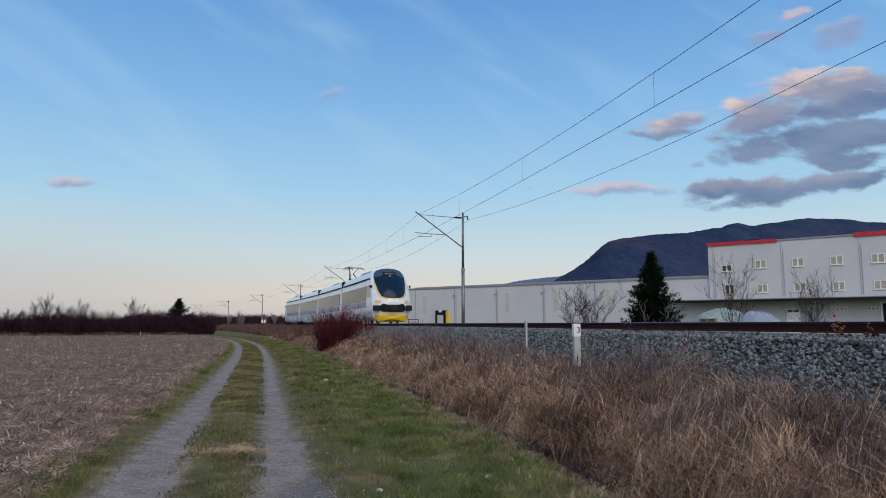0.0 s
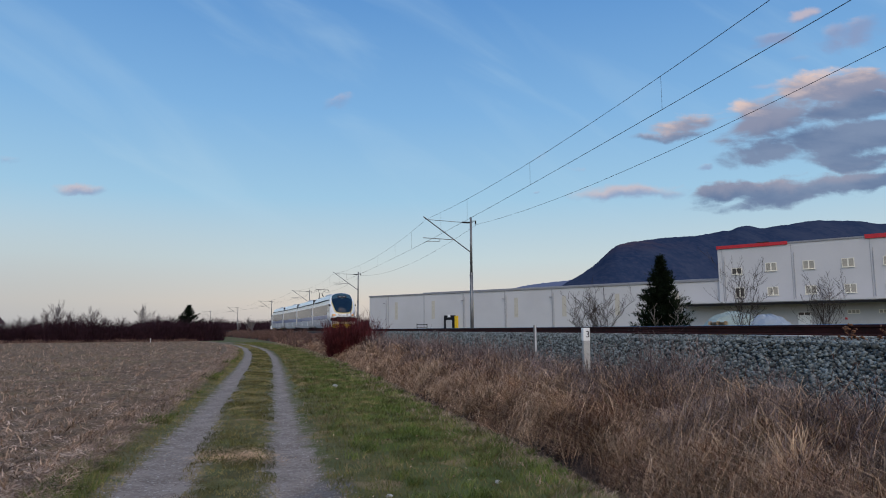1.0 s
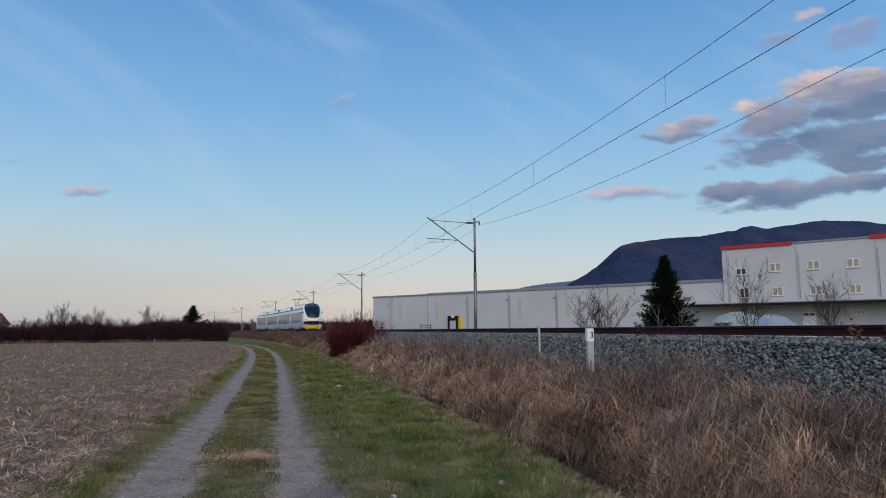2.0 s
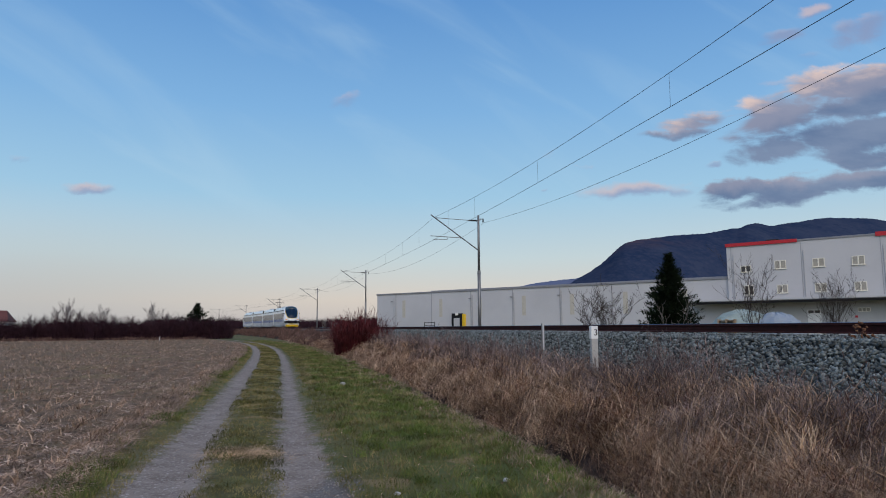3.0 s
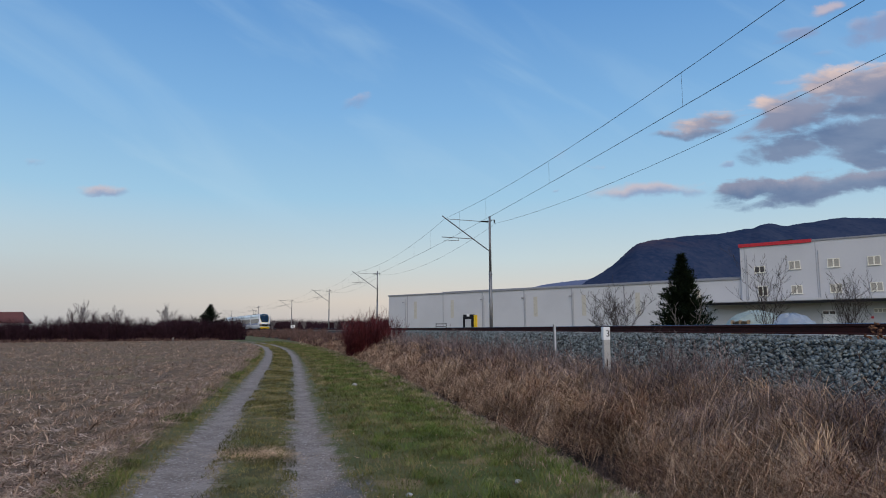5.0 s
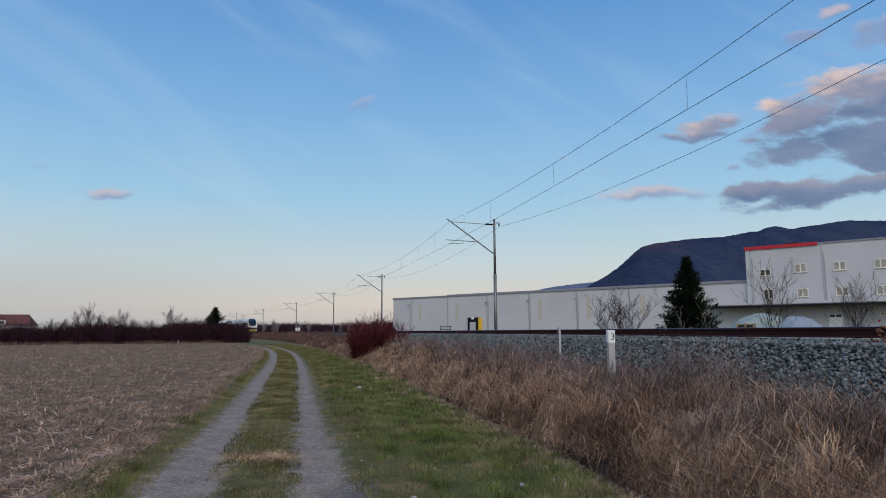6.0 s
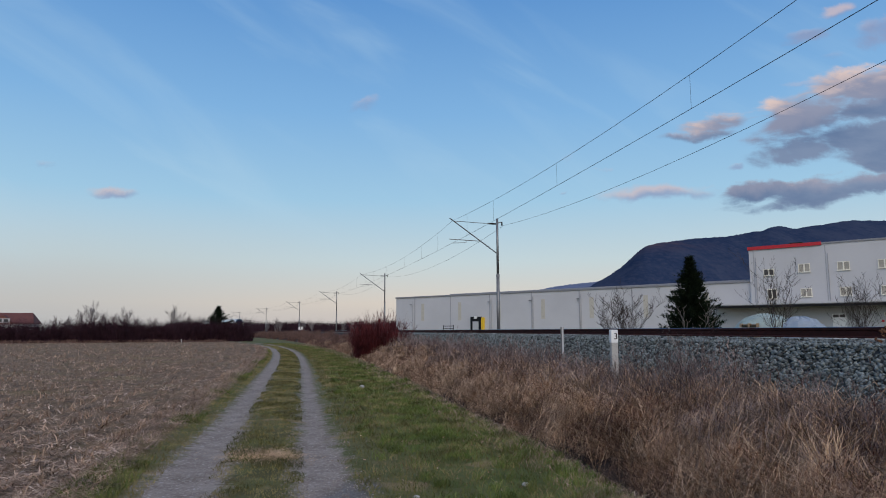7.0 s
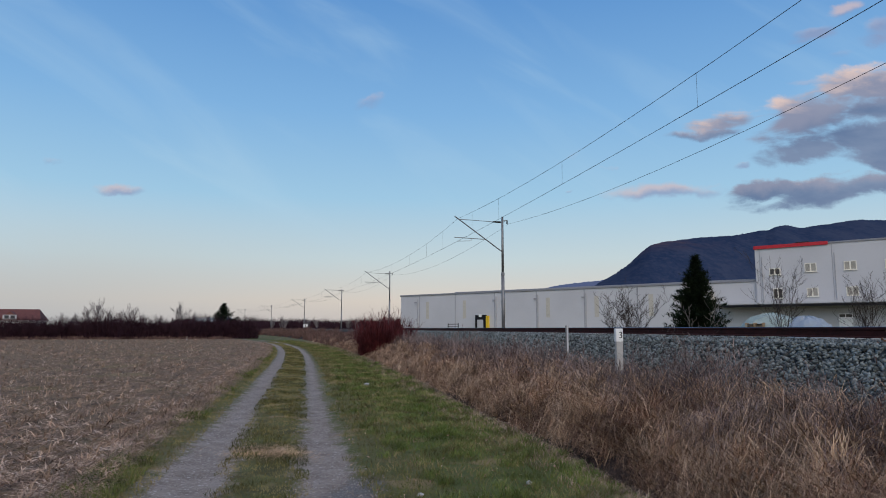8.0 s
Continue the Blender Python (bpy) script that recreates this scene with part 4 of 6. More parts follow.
def droop_arrays(base, tall, lean, wide, droop):
    """Longer blades that arch over: seven points and five triangles each."""
    n = len(base)
    turn = rng.uniform(0, 2 * np.pi, n)
    side = np.stack([np.cos(turn), np.sin(turn), np.zeros(n)], 1) * (wide / 2)[:, None]
    rows = []
    aside = np.stack([-lean[:, 1], lean[:, 0]], 1) * rng.normal(0, 0.32, n)[:, None]
    for along, up, thick in ((0.0, 0.0, 1.0), (0.30, 0.68, 0.9), (0.68, 1.0, 0.7), (1.0, None, 0.0)):
        p = base.copy()
        p[:, :2] += lean * along + aside * (along * (1 - along) * 4)
        p[:, 2] += tall * (1 - droop if up is None else up)
        rows += [p] if up is None else [p - side * thick, p + side * thick]
    v = np.stack(rows, 1)
    i = np.arange(n)[:, None] * 7
    t = np.stack([i + [0, 1, 3], i + [0, 3, 2], i + [2, 3, 5], i + [2, 5, 4], i + [4, 5, 6]], 1)
    return v.reshape(-1, 3), t.reshape(-1, 3)


def blades(name, base, tall, lean, wide, mat, label, category):
    v, t = blade_arrays(base, tall, lean, wide)
    return raw_mesh(name, v, t, mat, label, category)


def spread_points(n, y0, y1, u0, u1, power=1.0):
    """Places beside the farm track, thinning out with distance: (x, y), across."""
    f = rng.random(n)
    a, b = y0 ** (1 - power) if power != 1 else 0, y1 ** (1 - power) if power != 1 else 0
    y = (y0 * (y1 / y0) ** f) if power == 1 else (a + (b - a) * f) ** (1 / (1 - power))
    u = rng.uniform(u0, u1, n)
    return path_x(y) + u, y, u


def grain(x, y, scale, seed=0.0):
    """Soft random field between 0 and 1."""
    a = np.sin(x * scale * 1.3 + seed) * np.cos(y * scale * 1.1 - seed * 2) + np.sin((x + y) * scale * 0.7 + seed * 3) * 0.7
    b = np.sin(x * scale * 3.1 - y * scale * 2.3 + seed) * 0.5
    return np.clip(0.5 + 0.26 * (a + b), 0, 1)


def place(x, y, sink=0.01):
    return np.stack([x, y, height(x, y) - sink], 1)


M["dry"] = blades_material("dry_weed_stalks", (lin(54, 41, 37), lin(114, 88, 74), lin(164, 132, 107), lin(218, 188, 158), lin(92, 70, 61)))
M["straw"] = blades_material("bleached_straw", (lin(150, 119, 94), lin(186, 154, 122), lin(214, 184, 152), lin(150, 116, 94)))
M["greyweed"] = blades_material("grey_seed_heads", (lin(66, 56, 56), lin(106, 92, 89), lin(154, 136, 130), lin(88, 74, 73)))
M["turf"] = blades_material("short_turf", (lin(72, 82, 42), lin(94, 96, 52), lin(122, 112, 74), lin(160, 138, 108)))
M["turfdry"] = blades_material("worn_turf", (lin(92, 96, 52), lin(120, 114, 68), lin(150, 132, 92), lin(104, 104, 56)))
M["weedgreen"] = blades_material("green_edge_weeds", (lin(72, 84, 42), lin(96, 104, 54), lin(124, 120, 74)))
M["residue"] = blades_material("maize_residue", (lin(78, 62, 53), lin(136, 110, 92), lin(196, 168, 144), lin(106, 84, 70), lin(168, 137, 114)))
M["hedge"] = blades_material("dark_purple_twigs", (lin(34, 21, 29), lin(52, 31, 41), lin(68, 45, 52), lin(40, 26, 35)))
M["dogwood"] = blades_material("dark_red_twigs", (lin(42, 18, 24), lin(70, 29, 34), lin(104, 50, 52), lin(54, 24, 30)))
M["farwood"] = blades_material("far_grey_brown_twigs", (lin(92, 78, 78), lin(112, 96, 92), lin(126, 110, 106)))


def bank_spots(n, y0, y1, lo, hi):
    y = y0 * (y1 / y0) ** rng.random(n)
    v = rng.uniform(lo, hi, n)
    slope = track_x(y + 0.5) - track_x(y - 0.5)
    return track_x(y) + v * np.sqrt(1 + slope ** 2), y, v


def dry_bank():
    """Matted dead grass, tussocks and upright weeds between verge and ballast."""
    def mounds(name, k, y1, lo, hi, per, rad, tall, reach, mat, label):
        """Cushions of long grass combed one way, their blades arching out and down."""
        x, y, v = bank_spots(k, 4.2, y1, lo, hi)
        size, comb = rng.uniform(0.55, 1.45, k), rng.uniform(0, 2 * np.pi, k)
        i = np.repeat(np.arange(k), per)
        n = len(i)
        f, a = np.sqrt(rng.random(n)), rng.uniform(0, 2 * np.pi, n)
        bx, by = x[i] + np.cos(a) * f * rad * size[i], y[i] + np.sin(a) * f * rad * size[i]
        keep = from_line(bx, by) > -5.78 + 0.35 * grain(bx, by, 1.7, 0.3)
        i, f, a, bx, by = i[keep], f[keep], a[keep], bx[keep], by[keep]
        n = len(i)
        base = place(bx, by, 0.02)
        base[:, 2] += tall * size[i] * (1 - f ** 2) * rng.uniform(0.3, 1.0, n)
        way = np.stack([np.cos(a) * f + 0.75 * np.cos(comb[i]) - 0.3, np.sin(a) * f + 0.75 * np.sin(comb[i]) - 0.1], 1) + rng.normal(0, 0.4, (n, 2))
        way *= (reach * size[i] * rng.uniform(0.4, 1.3, n) / np.maximum(0.3, np.hypot(*way.T)))[:, None]
        vv, t = droop_arrays(base, rng.uniform(0.03, 0.20, n) * size[i], way, np.maximum(0.0055, np.hypot(bx, by) * 0.00062) * rng.uniform(0.6, 1.3, n), rng.uniform(0.5, 2.6, n))
        raw_mesh(name, vv, t, M[mat], label, "dry grass")

    mounds("brown_tussocks", 720, 90, -5.6, -3.7, 115, 0.36, 0.22, 0.46, "dry", "brown dead grass tussocks slumped on the railway bank")
    mounds("russet_tussocks", 320, 90, -5.65, -4.1, 105, 0.32, 0.18, 0.40, "russet", "russet dead grass tussocks on the lower bank")
    mounds("mauve_tussocks", 400, 90, -4.7, -3.55, 105, 0.34, 0.24, 0.42, "greyweed", "greyish mauve withered grass on the upper bank")
    mounds("straw_tussocks", 270, 60, -5.6, -3.7, 85, 0.26, 0.16, 0.48, "straw", "bleached straw-coloured grass tussocks hanging over")
    # matted grass between the tussocks
    n = 70000
    x, y, v = bank_spots(n, 4.0, 95, -5.75, -3.3)
    clump = grain(x, y, 2.6, 1.0) * 0.6 + grain(x, y, 7.0, 2.0) * 0.4
    keep = (rng.random(n) < 2.1 * np.maximum(0.06, clump - 0.22)) & (v > -5.8 + 0.35 * grain(x, y, 1.7, 0.3))
    x, y, clump = x[keep], y[keep], clump[keep]
    m = len(x)
    a = rng.uniform(0, 2 * np.pi, m)
    vv, t = droop_arrays(place(x, y, 0.02), rng.uniform(0.04, 0.2, m) * (0.5 + clump), np.stack([np.cos(a), np.sin(a)], 1) * (0.34 * rng.uniform(0.3, 1.3, m))[:, None],
                         np.maximum(0.006, np.hypot(x, y) * 0.00065) * rng.uniform(0.6, 1.3, m), rng.uniform(0.4, 1.6, m))
    raw_mesh("matted_grass", vv, t, M["dry"], "tangled brown dead grass matted on the railway bank", "dry grass")
    # short growth and roots, coloured dark for the shadow on the ditch wall
    n = 9000
    x, y, v = bank_spots(n, 4.5, 60, -5.95, -5.3)
    a = rng.uniform(0, 2 * np.pi, n)
    vv, t = droop_arrays(place(x, y, 0.01), rng.uniform(0.02, 0.10, n), np.stack([np.cos(a), np.sin(a)], 1) * rng.uniform(0.05, 0.25, n)[:, None],
                         np.maximum(0.005, np.hypot(x, y) * 0.0006), rng.uniform(0.5, 2.0, n))
    raw_mesh("ditch_roots", vv, t, M["root"], "short roots and stems coloured dark for the ditch wall's shadow", "dry weeds")
    # single tufts, each a fan from one root
    k = 110
    x, y, v = bank_spots(k, 5.0, 45, -5.0, -3.6)
    per = 34
    size = np.repeat(rng.uniform(0.6, 1.35, k), per)
    bx = np.repeat(x, per) + rng.normal(0, 0.03, k * per)
    by = np.repeat(y, per) + rng.normal(0, 0.03, k * per)
    a = rng.uniform(0, 2 * np.pi, k * per)
    h = rng.uniform(0.12, 0.40, k * per) * size
    lean = np.stack([np.cos(a), np.sin(a)], 1) * (rng.uniform(0.1, 0.45, k * per) * size)[:, None]
    vv, t = droop_arrays(place(bx, by, 0.02), h, lean, np.maximum(0.008, np.hypot(bx, by) * 0.0007), rng.uniform(0.1, 1.2, k * per))
    raw_mesh("grass_tufts", vv, t, M["straw"], "pale dry grass tufts on the bank", "dry grass")
    k = 900
    x, y, v = bank_spots(k, 4.5, 40, -5.2, -3.4)
    a = rng.uniform(0, 2 * np.pi, k)
    vv, t = droop_arrays(place(x, y, 0.02), rng.uniform(0.2, 0.6, k), np.stack([np.cos(a), np.sin(a)], 1) * rng.uniform(0.4, 1.1, k)[:, None],
                         np.maximum(0.007, np.hypot(x, y) * 0.0006), rng.uniform(0.2, 1.0, k))
    raw_mesh("fallen_stems", vv, t, M["straw"], "long fallen pale grass stems on the bank", "dry grass")
    # upright weeds beside the ballast and scattered stems
    for name, n, y1, h0, h1, lean, mat, lo, hi, seed, label in (
            ("grey_weeds", 11000, 70, 0.16, 0.78, 0.60, "greyweed", -4.3, -3.2, 4.1, "grey dried weeds with seed heads beside the ballast"),
            ("brown_stems", 1500, 70, 0.25, 0.85, 0.40, "stem", -5.0, -3.2, 5.3, "dark upright weed stems on the bank")):
        x, y, v = bank_spots(n, 4.2, y1, lo, hi)
        clump = grain(x, y, 1.5, seed) * 0.65 + grain(x, y, 5.1, seed + 1) * 0.35
        thick = np.interp(y, [8.6, 9.3, 11.2, 12.2, 15, 19, 44, 52], [0, 1, 1, 0, 0, 1, 1, 0]) * (v < -3.3)
        keep = rng.random(n) < 2.4 * np.maximum(0.0, clump - 0.42 + 0.22 * thick)
        x, y, v, clump, thick = x[keep], y[keep], v[keep], clump[keep], thick[keep]
        m = len(x)
        h = rng.uniform(h0, h1, m) * (1 + 0.3 * thick) * (0.25 + 1.25 * clump) * np.interp(v, [-5.6, -4.4, -3.5, -3.1], [0.7, 1.0, 0.95, 0.5])
        a = rng.uniform(0, 2 * np.pi, m)
        blades(name, place(x, y, 0.03), h, np.stack([np.cos(a), np.sin(a)], 1) * (lean * rng.gamma(2.0, 0.6, m) * h)[:, None],
               np.maximum(0.006, np.hypot(x, y) * 0.0006), M[mat], label, "dry weeds")
        # side twigs give the weeds their feathery heads
        q = rng.integers(0, m, int(m * 3.4))
        a = rng.uniform(0, 2 * np.pi, len(q))
        base = place(x[q], y[q], 0.0)
        base[:, 2] += h[q] * rng.uniform(0.45, 0.9, len(q))
        hh = rng.uniform(0.03, 0.14, len(q))
        blades(name[:-1] + "_twigs", base, hh, np.stack([np.cos(a), np.sin(a)], 1) * (hh * rng.uniform(0.4, 1.2, len(q)))[:, None],
               np.maximum(0.007, np.hypot(x[q], y[q]) * 0.0007), M[mat], "feathery dry side twigs of the weeds", "dry weeds")


M["russet"] = blades_material("russet_dead_grass", (lin(54, 36, 31), lin(104, 72, 57), lin(150, 112, 85), lin(80, 54, 45)))
# palette darkened to carry the ditch's shadow
M["root"] = blades_material("shadow_dark_roots", (lin(46, 37, 34), lin(76, 60, 54), lin(116, 94, 82)))
M["fringe"] = blades_material("grey_bleached_grass", (lin(104, 88, 78), lin(140, 120, 106), lin(172, 150, 132), lin(116, 96, 84)))
M["moss"] = blades_material("dark_mossy_grass", (lin(66, 68, 36), lin(88, 86, 46), lin(118, 106, 66)))
M["husk"] = blades_material("pale_maize_husk", (lin(146, 120, 102), lin(190, 163, 142), lin(224, 200, 178), lin(122, 98, 82)))
M["stem"] = blades_material("dark_weed_stems", (lin(72, 48, 46), lin(98, 72, 64), lin(120, 90, 78)))


def turf():
    """Short grass of the verge, the middle strip and the field's edge."""
    for name, n, y0, y1, u0, u1, h0, h1, mat in (("verge_grass", 70000, 4.5, 90, 0.98, 4.35, 0.025, 0.085, "turf"),
                                               ("verge_green", 90000, 4.5, 90, 1.5, 4.6, 0.02, 0.085, "tuft"),
                                               ("verge_straw", 12000, 4.5, 80, 3.2, 5.2, 0.03, 0.12, "fringe"),
                                               ("middle_moss", 26000, 5.0, 60, -0.55, 0.55, 0.02, 0.07, "moss"),
                                               ("middle_grass", 36000, 5.0, 80, -0.62, 0.62, 0.012, 0.04, "turfdry"),
                                               ("edge_grass", 14000, 5.0, 80, -1.9, -1.1, 0.02, 0.06, "turfdry"),
                                               ("edge_weeds", 14000, 5.0, 60, -1.85, -1.3, 0.03, 0.13, "weedgreen")):
        x, y, u = spread_points(n, y0, y1, u0, u1)
        edge = grain(x, y, 2.6, 1.3)
        beside = from_line(x, y)
        keep = rng.random(n) < 0.35 + 0.8 * grain(x, y, 1.4, n * 0.001)
        keep &= beside < -6.1 + 0.1 * edge
        if name == "verge_grass":
            keep &= u > 0.98 + 0.35 * edge
        if name == "verge_green":
            keep &= rng.random(n) < np.interp(u, [1.5, 2.3, 3.6, 4.6], [0.1, 1, 1, 0.35]) * np.clip(2.2 * grain(x, y, 0.9, 2.0) - 0.25, 0.15, 1)
        if name == "middle_moss":
            keep &= grain(x, y, 2.1, 7.7) * 0.6 + grain(x, y, 5.3, 1.1) * 0.4 > 0.52
        if name == "edge_weeds":
            keep &= grain(x, y, 0.8, 6.0) > 0.55
        if name == "middle_grass":
            keep &= np.abs(u) < 0.30 + 0.30 * edge
        x, y = x[keep], y[keep]
        m = len(x)
        h = rng.uniform(h0, h1, m)
        ang = rng.uniform(0, 2 * np.pi, m)
        blades(name, place(x, y, 0.004), h, np.stack([np.cos(ang), np.sin(ang)], 1) * (h * rng.uniform(0.3, 1.6, m))[:, None],
               np.maximum(0.006, np.hypot(x, y) * 0.0008), M[mat],
               {"verge_grass": "short olive grass on the verge", "verge_green": "fresh green grass blades on the verge", "middle_moss": "dark mossy grass clumps between the wheel ruts", "verge_straw": "dry grass stems along the ditch edge", "middle_grass": "worn grass between the wheel ruts",
                "edge_grass": "sparse grass beside the wheel rut", "edge_weeds": "green weeds at the field edge"}[name], "grass")


def ditch_lip():
    """Bleached dead grass hanging over the verge's edge, and brown leaves blown onto the verge."""
    n = 9000
    x, y, v = bank_spots(n, 4.5, 60, -6.30, -6.04)
    keep = rng.random(n) < 0.25 + 0.75 * grain(x, y, 1.2, 8.0)
    x, y = x[keep], y[keep]
    m = len(x)
    a = rng.normal(0.2, 0.8, m)
    vv, t = droop_arrays(place(x, y, 0.004), rng.uniform(0.01, 0.06, m), np.stack([np.cos(a), np.sin(a)], 1) * rng.uniform(0.04, 0.18, m)[:, None],
                         np.maximum(0.007, np.hypot(x, y) * 0.0008), rng.uniform(0.4, 2.0, m))
    raw_mesh("ditch_lip_grass", vv, t, M["fringe"], "bleached dead grass along the ditch edge", "dry grass")
    n = 520
    x, y, u = spread_points(n, 5.0, 26, 0.95, 4.4)
    a = rng.uniform(0, 2 * np.pi, n)
    blades("fallen_leaves", place(x, y, -0.02), rng.uniform(0.0, 0.03, n), np.stack([np.cos(a), np.sin(a)], 1) * rng.uniform(0.02, 0.07, n)[:, None],
           rng.uniform(0.012, 0.035, n), M["residue"], "small brown leaves lying in the verge grass", "leaves")


def tufts():
    """Fresh tufts in the verge and a straw patch across the middle strip."""
    k, per = 170, 46
    x, y, u = spread_points(k, 5.0, 34, 1.5, 4.1)
    size = np.repeat(rng.uniform(0.6, 1.3, k), per)
    bx, by = np.repeat(x, per) + rng.normal(0, 0.05, k * per), np.repeat(y, per) + rng.normal(0, 0.05, k * per)
    a = rng.uniform(0, 2 * np.pi, k * per)
    h = rng.uniform(0.04, 0.12, k * per) * size
    v, t = droop_arrays(place(bx, by, 0.004), h, np.stack([np.cos(a), np.sin(a)], 1) * (h * rng.uniform(0.3, 1.4, k * per))[:, None],
                        np.maximum(0.006, np.hypot(bx, by) * 0.0007), rng.uniform(0, 0.6, k * per))
    raw_mesh("grass_tussocks", v, t, M["tuft"], "fresh green grass tussocks in the verge", "grass")
    n = 2600
    y = 9.25 + rng.normal(0, 0.22, n)
    x = path_x(y) + 0.02 + rng.normal(0, 0.26, n)
    a = rng.normal(0.2, 0.9, n)
    blades("straw_patch", place(x, y, -0.004), rng.uniform(0.0, 0.035, n), np.stack([np.cos(a), np.sin(a)], 1) * rng.uniform(0.05, 0.2, n)[:, None],
           np.full(n, 0.007), M["straw"], "flattened pale straw on the middle strip of the farm track", "straw")
    n = 420
    y = rng.uniform(5.4, 8.2, n)
    x = path_x(y) + rng.normal(1.0, 0.22, n)
    stones("rut_stones", x, y, height(x, y) + 0.004, rng.uniform(0.004, 0.013, n), M["chips"], "loose stones at the edge of the wheel rut", "gravel")


M["tuft"] = blades_material("fresh_grass", (lin(70, 90, 40), lin(90, 106, 51), lin(112, 119, 68), lin(140, 132, 92)))


def stubble():
    """Maize stubble and chopped straw on the field."""
    n = 125000
    y = 4.0 * (100 / 4.0) ** rng.random(n)
    x = path_x(y) - 1.6 - rng.random(n) ** 1.3 * (4 + y * 0.75)
    clump = grain(x, y, 1.2, 2.2)
    keep = rng.random(n) < 0.4 + 0.7 * clump
    x, y = x[keep], y[keep]
    m = len(x)
    ang = rng.uniform(0, 2 * np.pi, m)
    length = rng.uniform(0.08, 0.42, m)
    base = place(x, y, -0.012)
    base[:, 2] += rng.random(m) * 0.03
    blades("straw_litter", base, rng.uniform(-0.01, 0.07, m), np.stack([np.cos(ang), np.sin(ang)], 1) * length[:, None],
           np.maximum(rng.uniform(0.006, 0.020, m), np.hypot(x, y) * 0.0007), M["residue"], "chopped maize straw lying on the field", "straw")
    n = 14000
    y = 4.0 * (60 / 4.0) ** rng.random(n)
    x = path_x(y) - 1.9 - rng.random(n) ** 1.2 * (4 + y * 0.75)
    keep = rng.random(n) < grain(x, y, 1.9, 5.2)
    x, y = x[keep], y[keep]
    m = len(x)
    a = rng.uniform(0, 2 * np.pi, m)
    vv, t = droop_arrays(place(x, y, -0.01), rng.uniform(0.01, 0.07, m), np.stack([np.cos(a), np.sin(a)], 1) * rng.uniform(0.1, 0.34, m)[:, None],
                         rng.uniform(0.012, 0.034, m), rng.uniform(0.3, 1.0, m))
    raw_mesh("maize_husks", vv, t, M["husk"], "pale curled maize husks on the field", "straw")
    # bleached grass fringe between field and wheel rut, leaning over
    n = 8000
    x, y, u = spread_points(n, 4.5, 75, -2.4, -1.5)
    keep = rng.random(n) < np.clip(1.9 * grain(x, y, 1.1, 4.4) - 0.2, 0.08, 1) * np.interp(u, [-2.4, -1.9, -1.5], [0.25, 1, 0.5])
    x, y = x[keep], y[keep]
    m = len(x)
    a = rng.normal(0.6, 1.1, m)
    vv, t = droop_arrays(place(x, y, 0.01), rng.uniform(0.03, 0.12, m) * (1 + np.minimum(y, 40) * 0.02), np.stack([np.cos(a), np.sin(a)], 1) * rng.uniform(0.06, 0.3, m)[:, None],
                         np.maximum(0.006, np.hypot(x, y) * 0.0007), rng.uniform(0.2, 1.1, m))
    raw_mesh("field_fringe", vv, t, M["fringe"], "bleached grey grass fringe along the field edge", "dry grass")
    # stalks in rows that run with the farm track
    n = 36000
    y = 4.5 * (105 / 4.5) ** rng.random(n)
    row = rng.integers(0, 1 + np.maximum(1, ((4 + y * 0.8) / 0.75)).astype(int))
    x = path_x(y) - 2.2 - row * 0.75 + rng.normal(0, 0.07, n)
    keep = rng.random(n) < grain(x, y, 0.9, 3.3)
    x, y = x[keep], y[keep]
    m = len(x)
    h = rng.uniform(0.04, 0.22, m)
    ang = rng.uniform(0, 2 * np.pi, m)
    blades("maize_stubble", place(x, y, 0.02), h, np.stack([np.cos(ang), np.sin(ang)], 1) * (h * rng.gamma(1.5, 0.65, m))[:, None],
           np.maximum(0.02, np.hypot(x, y) * 0.0009), M["residue"], "broken dry maize stalks standing in the field", "stubble")


def stones(name, x, y, z, size, mat, label, category):
    """Broken stones: squashed octahedra with cut corners."""
    n = len(x)
    ring = np.array([(1, 0, 0), (0.3, 0.95, 0.1), (-0.8, 0.6, -0.1), (-0.75, -0.65, 0.1), (0.35, -0.9, -0.1), (0.1, 0.1, 0.85), (-0.1, 0, -0.85)])
    tri = np.array([(i, (i + 1) % 5, 5) for i in range(5)] + [((i + 1) % 5, i, 6) for i in range(5)])
    jit = 1 + rng.uniform(-0.5, 0.45, (n, 7, 1))
    p = ring[None] * jit * (size[:, None, None] * rng.uniform(0.7, 1.3, (n, 1, 3)))
    a, b = rng.uniform(0, 2 * np.pi, n), rng.normal(0, 0.7, n)
    ca, sa, cb, sb = np.cos(a)[:, None], np.sin(a)[:, None], np.cos(b)[:, None], np.sin(b)[:, None]
    q = np.stack([p[..., 0], p[..., 1] * cb - p[..., 2] * sb, p[..., 1] * sb + p[..., 2] * cb], -1)
    q = np.stack([q[..., 0] * ca - q[..., 1] * sa, q[..., 0] * sa + q[..., 1] * ca, q[..., 2]], -1)
    q += np.stack([x, y, z], -1)[:, None]
    t = tri[None] + (np.arange(n) * 7)[:, None, None]
    return raw_mesh(name, q.reshape(-1, 3), t.reshape(-1, 3), mat, label, category)


